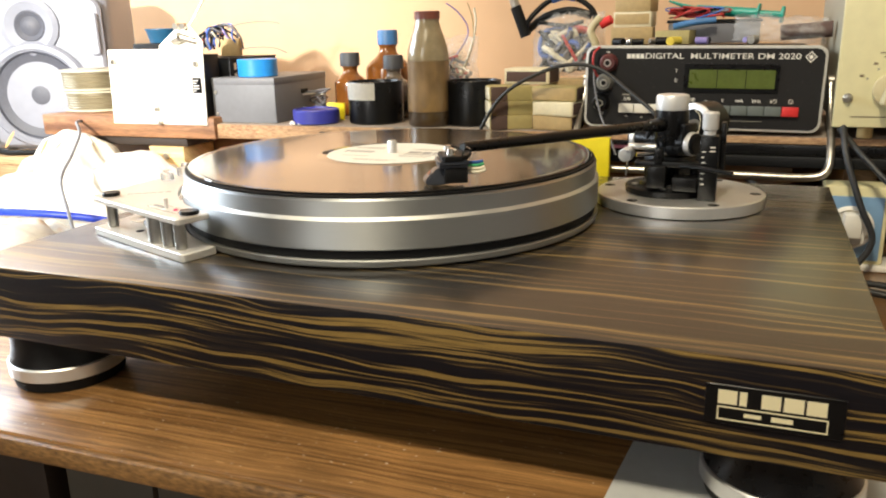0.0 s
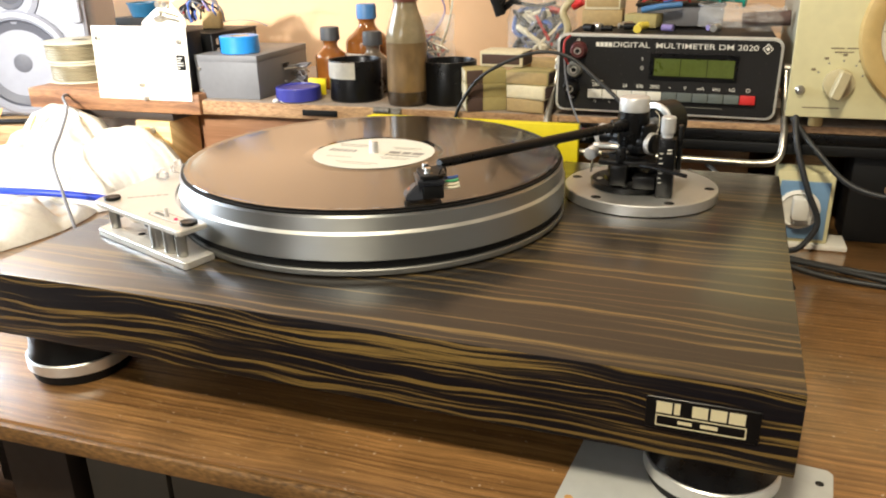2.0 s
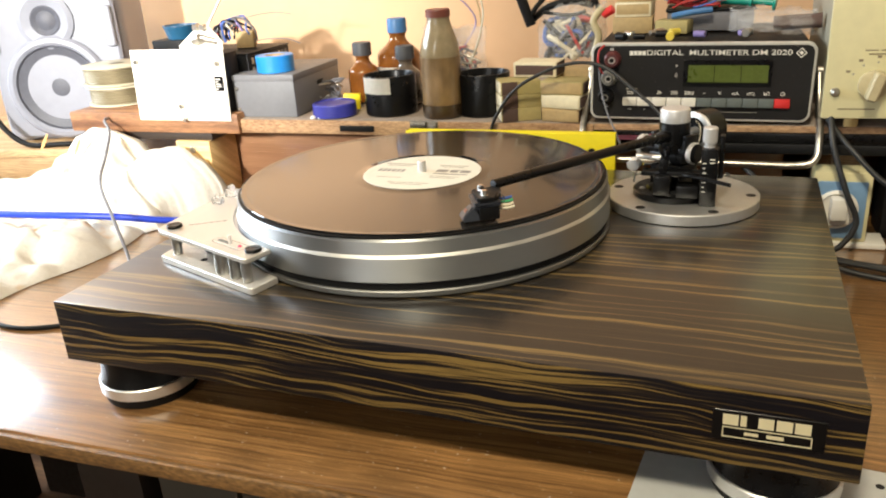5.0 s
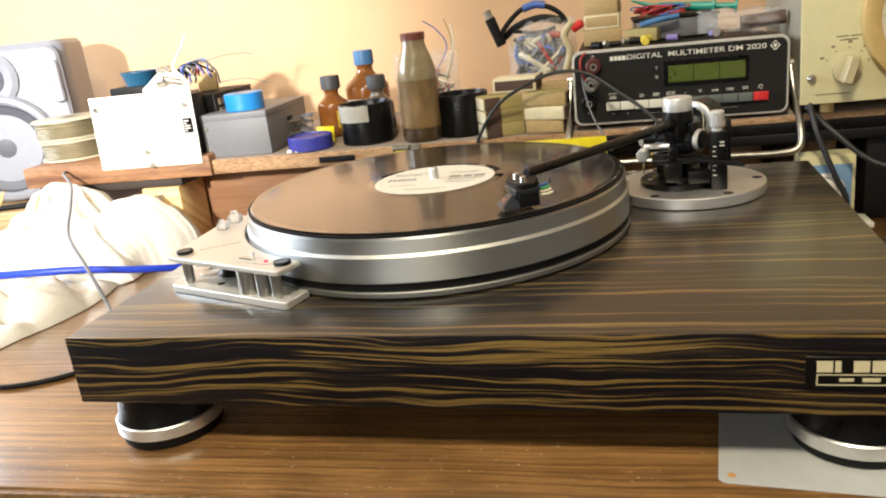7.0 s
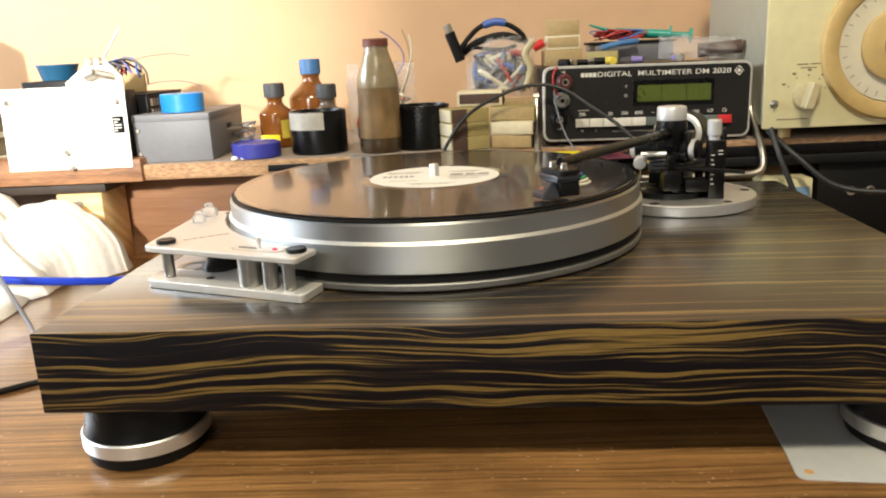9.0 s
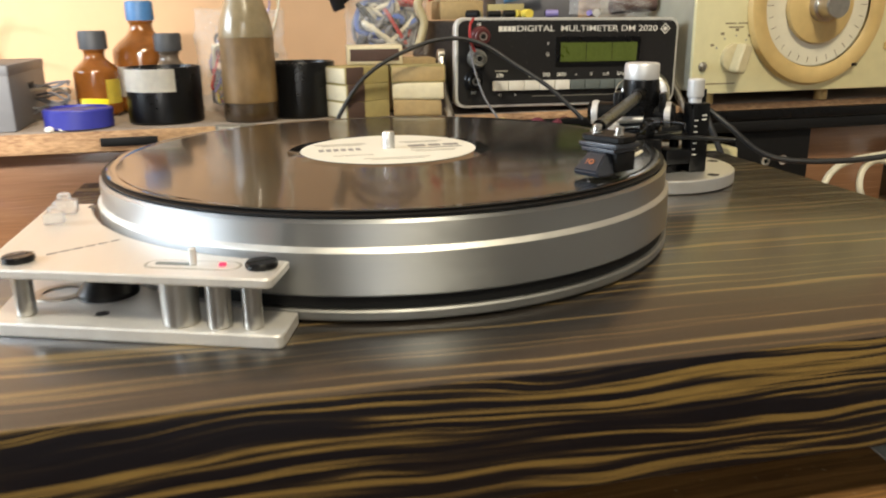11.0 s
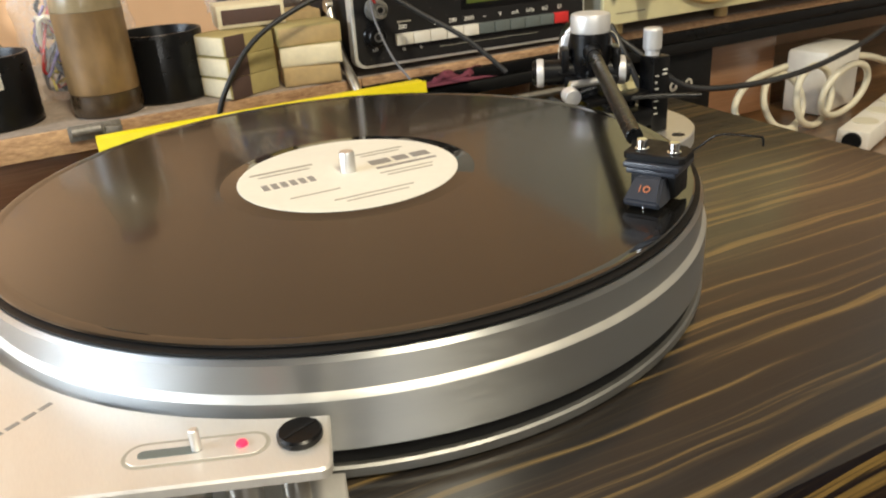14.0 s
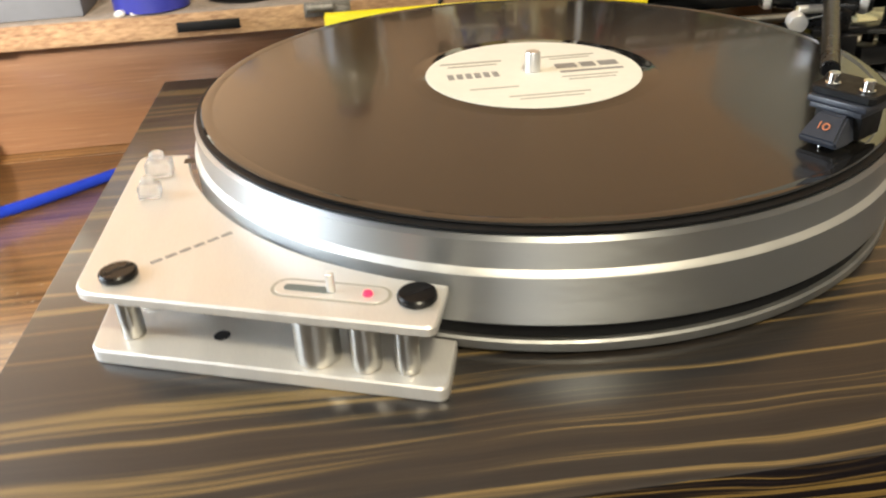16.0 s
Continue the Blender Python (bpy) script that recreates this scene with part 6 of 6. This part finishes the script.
part("dial_hub", lathe([(0, 0.003), (0.0345, 0.003), (0.0355, 0.004), (0.0350, 0.0085), (0.033, 0.0095), (0, 0.0095)], 64, GF(0.127, 0.080)), OCHRE, dl, "ochre hub disc")
part("dial_knob", lathe([(0, 0.0095), (0.0150, 0.0095), (0.0150, 0.016), (0.0125, 0.017), (0.0125, 0.030), (0.0115, 0.031), (0, 0.031)], 32, GF(0.127, 0.080)), DULLSTEEL, gen, "steel tuning knob")
part("dial_index", moved(box(-0.003, 0.003, -0.0015, 0.0015, 0.0070, 0.0080, 0.0003), GF(0.172, 0.024)), BLACK, gen)
kn = part("range_knob", lathe([(0, 0), (0.0132, 0), (0.0136, 0.001), (0.0132, 0.005), (0.0105, 0.006), (0, 0.006)], 40, GF(0.042, 0.0330)), KNOBM, gen, "aged beige range knob")
part("pointer", moved(slab(rounded(0.0100, 0.0270, 0.003), 0.006, 0.020, 0.0015), GF(0.042, 0.0330) @ Matrix.Rotation(radians(-16), 4, "Z")), KNOBM, kn, "ridged knob grip")
part("panel_print", join(*[box(x - w / 2, x + w / 2, z, z + 0.0011, 0, 0.0002, 0) for x, z, w in ((-0.006, 0.0, 0.011), (0.007, 0.0, 0.010), (0.0, -0.0035, 0.016))]), INKBROWN, face, "unreadable grey print").matrix_basis = GF(0.043, 0.0640, 0.0002)
for a in (-62, -30, 5, 38, 70):
    part("range_dot", disc(0.0009, 0, 0.0002, 0.00005, 10, GF(0.042 + 0.0205 * math.sin(radians(a)), 0.0330 + 0.0205 * math.cos(radians(a)), 0.0002)), INK, face)
    part("range_figure", moved(box(-0.0018, 0.0018, -0.0011, 0.0011, 0, 0.0002, 0), GF(0.042 + 0.0258 * math.sin(radians(a)), 0.0330 + 0.0258 * math.cos(radians(a)), 0.0002)), INKBROWN, face)
part("small_print", moved(box(-0.016, 0.016, -0.0005, 0.0005, 0, 0.0002, 0), GF(0.030, 0.0095, 0.0002)), INKBROWN, face)
for u, v in ((0.010, 0.026), (0.010, 0.175), (0.320, 0.026)):
    part("corner_screw", join(disc(0.0042, 0, 0.003, 0.0008, 20, GF(u, v)), disc(0.0028, 0.003, 0.006, 0.0006, 6, GF(u, v))), DULLSTEEL, gen, "steel corner screw")
part("slider_slot", moved(slab(rounded(0.070, 0.008, 0.002), 0, 0.0015, 0.0003), GF(0.245, 0.041)), OCHRE, gen, "ochre slot cover")
part("upper_knob", lathe([(0, 0), (0.013, 0), (0.013, 0.012), (0.011, 0.013), (0, 0.013)], 32, GF(0.232, 0.082)), STRIKER, gen, "brown knob")
for k in range(7):
    part("slot_figure", moved(box(-0.002, 0.002, -0.0011, 0.0011, 0, 0.0002, 0), GF(0.215 + k * 0.0115, 0.0545, 0.0002)), INKBROWN, face)
for u, v in ((0.03, 0.02), (0.30, 0.02), (0.03, 0.18), (0.30, 0.18), (0.16, 0.02)):
    part("foot", disc(0.0065, 0, G0 + 0.0022, m=Matrix.Translation((u, v, 0))), OCHRE, gen, "short foot")

# ---- things under the shelf ----
out = thing("wall_socket_box", 0.3495, 0.2350, DZ, SKEW, "cream and pale blue socket box under the shelf edge", "socket")
part("frame", box(-0.0265, 0.0265, 0.0, 0.030, 0.006, 0.0780, 0.002), CREAM, out, "cream frame")
part("blue_front", box(-0.0225, 0.0225, -0.0022, -0.0002, 0.010, 0.0690, 0.001), SOCKETBLUE, out, "pale blue front")
part("round_socket", lathe([(0, 0), (0.019, 0), (0.020, 0.002), (0.017, 0.005), (0.0155, 0.003), (0, 0.002)], 40, Matrix.Translation((-0.004, -0.0023, 0.041)) @ UP), WHITEP, out, "round socket ring")
part("plug", join(box(-0.011, 0.004, -0.020, -0.0052, 0.034, 0.056, 0.002), box(-0.008, 0.008, -0.014, -0.0052, 0.028, 0.050, 0.002)), WHITEP, out, "white plug")
part("base", box(-0.030, 0.045, -0.004, 0.032, 0.0003, 0.0058, 0.001), WHITEP, out)

adp = thing("black_adapter", 0.436, 0.2680, DZ, SKEW, "black power adapter box with two bright screws under the shelf", "adapter")
part("case", box(-0.044, 0.044, 0, 0.05, 0.0003, 0.0900, 0.002), BLACKMATT, adp)
for u in (-0.008, 0.012):
    part("terminal", lathe([(0.0024, 0), (0.0052, 0), (0.0052, 0.0015), (0.0024, 0.0015)], 20, Matrix.Translation((u, -0.0002, 0.0570)) @ UP), CHROME, adp, "bright ring terminal")

for k, (pts, rr, lb) in enumerate((
    ([(0.332, 0.243, 0.045), (0.336, 0.226, 0.020), (0.350, 0.214, -0.020), (0.362, 0.210, -0.050), (0.350, 0.205, -0.074), (0.335, 0.200, -0.082), (0.34, 0.12, -0.0825)], 0.0032, "black cable hanging from the multimeter to the desk"),
    ([(0.330, 0.248, 0.042), (0.352, 0.222, 0.018), (0.385, 0.205, -0.010), (0.430, 0.190, -0.016), (0.500, 0.180, -0.012), (0.580, 0.180, 0.004), (0.66, 0.20, 0.020)], 0.0030, "black cable sagging under the shelf edge"),
    ([(0.25, 0.24, -0.002), (0.268, 0.218, -0.012), (0.285, 0.212, -0.035), (0.29, 0.222, -0.060), (0.30, 0.23, -0.082)], 0.0028, "black cable loop behind the turntable"),
    ([(0.24, 0.222, -0.010), (0.262, 0.212, -0.022), (0.276, 0.21, -0.05), (0.27, 0.215, -0.0825)], 0.0026, "black cable loop behind the turntable"),
)):
    c = thing("black_cable", 0, 0, 0, 0, lb, "cable", "black cables")
    part("sheath", tube(pts, rr * 0.9), CABLEM, c)
for k in range(3):
    y = 0.172 - 0.014 * k
    c = thing("black_cable", 0, 0, 0, 0, "black cable lying on the desk beside the turntable", "cable", "black cables")
    part("sheath", tube([(0.326, y + 0.03, DZ + 0.0029 + 0.002 * k), (0.37, y + 0.012, DZ + 0.0030 + 0.0035 * (k % 2)), (0.43, y - 0.012 * (k % 2), DZ + 0.0030 + 0.004 * (k % 2)), (0.50, y - 0.008 * k, DZ + 0.0035), (0.56, y - 0.03 + 0.02 * k, DZ + 0.003)], 0.0026), CABLEM, c)

wcoil = thing("white_cable_coil", 0.545, 0.225, DZ, 0, "coil of white mains cable in loose loops on the desk", "cable")
for k in range(3):
    rx, rz = 0.026 + 0.009 * k, 0.026 + 0.003 * (k % 2)
    part("loop", tube([(-0.01 + 0.034 * k + rx * math.cos(a), -0.008 * k + 0.010 * math.sin(a + k), 0.032 + rz * math.sin(a) + 0.002 * k) for a in np.linspace(0, 2 * math.pi, 9)[:-1]], 0.0034, 10, 6, True), WHITEWIRE, wcoil, "white cable loop")
part("tail", tube([(0.0, -0.01, 0.004), (-0.06, -0.02, 0.010), (-0.085, -0.01, 0.035), (-0.06, 0.0, 0.058), (0.0, 0.01, 0.064)], 0.0034), WHITEWIRE, wcoil, "white cable")
strip = thing("power_strip", 0.585, 0.162, DZ, 22, "white plastic power strip with a plug on the desk", "socket")
part("case", box(-0.055, 0.13, -0.015, 0.015, 0.0003, 0.021, 0.004), WHITEP, strip)
part("end_socket", rod((-0.058, 0.0, 0.0105), (-0.0545, 0.0, 0.0105), 0.0085), BLACKMATT, strip, "dark round socket end")
for k in range(3):
    part("socket", disc(0.012, 0.021, 0.0218, 0.0002, 24, Matrix.Translation((-0.02 + k * 0.045, 0, 0))), IVORY, strip, "round socket")
wpl = thing("white_adapter", 0.640, 0.262, DZ, 15, "white mains adapter block standing behind the cables", "adapter")
part("case", box(-0.035, 0.045, -0.015, 0.03, 0.0003, 0.068, 0.004), WHITEP, wpl)
part("flex", tube([(0.045, 0.0, 0.05), (0.08, -0.01, 0.044), (0.13, -0.01, 0.03)], 0.0042), WHITEWIRE, wpl)
wine = thing("wine_cloth", 0.150, 0.243, SH - 0.0125, SKEW, "dark red crumpled cloth scrap under the multimeter", "cloth")
part("cloth", lobe(-0.045, 0.05, -0.012, 0.02, lambda u, v: 0.006, 25, 0), WINE, wine)
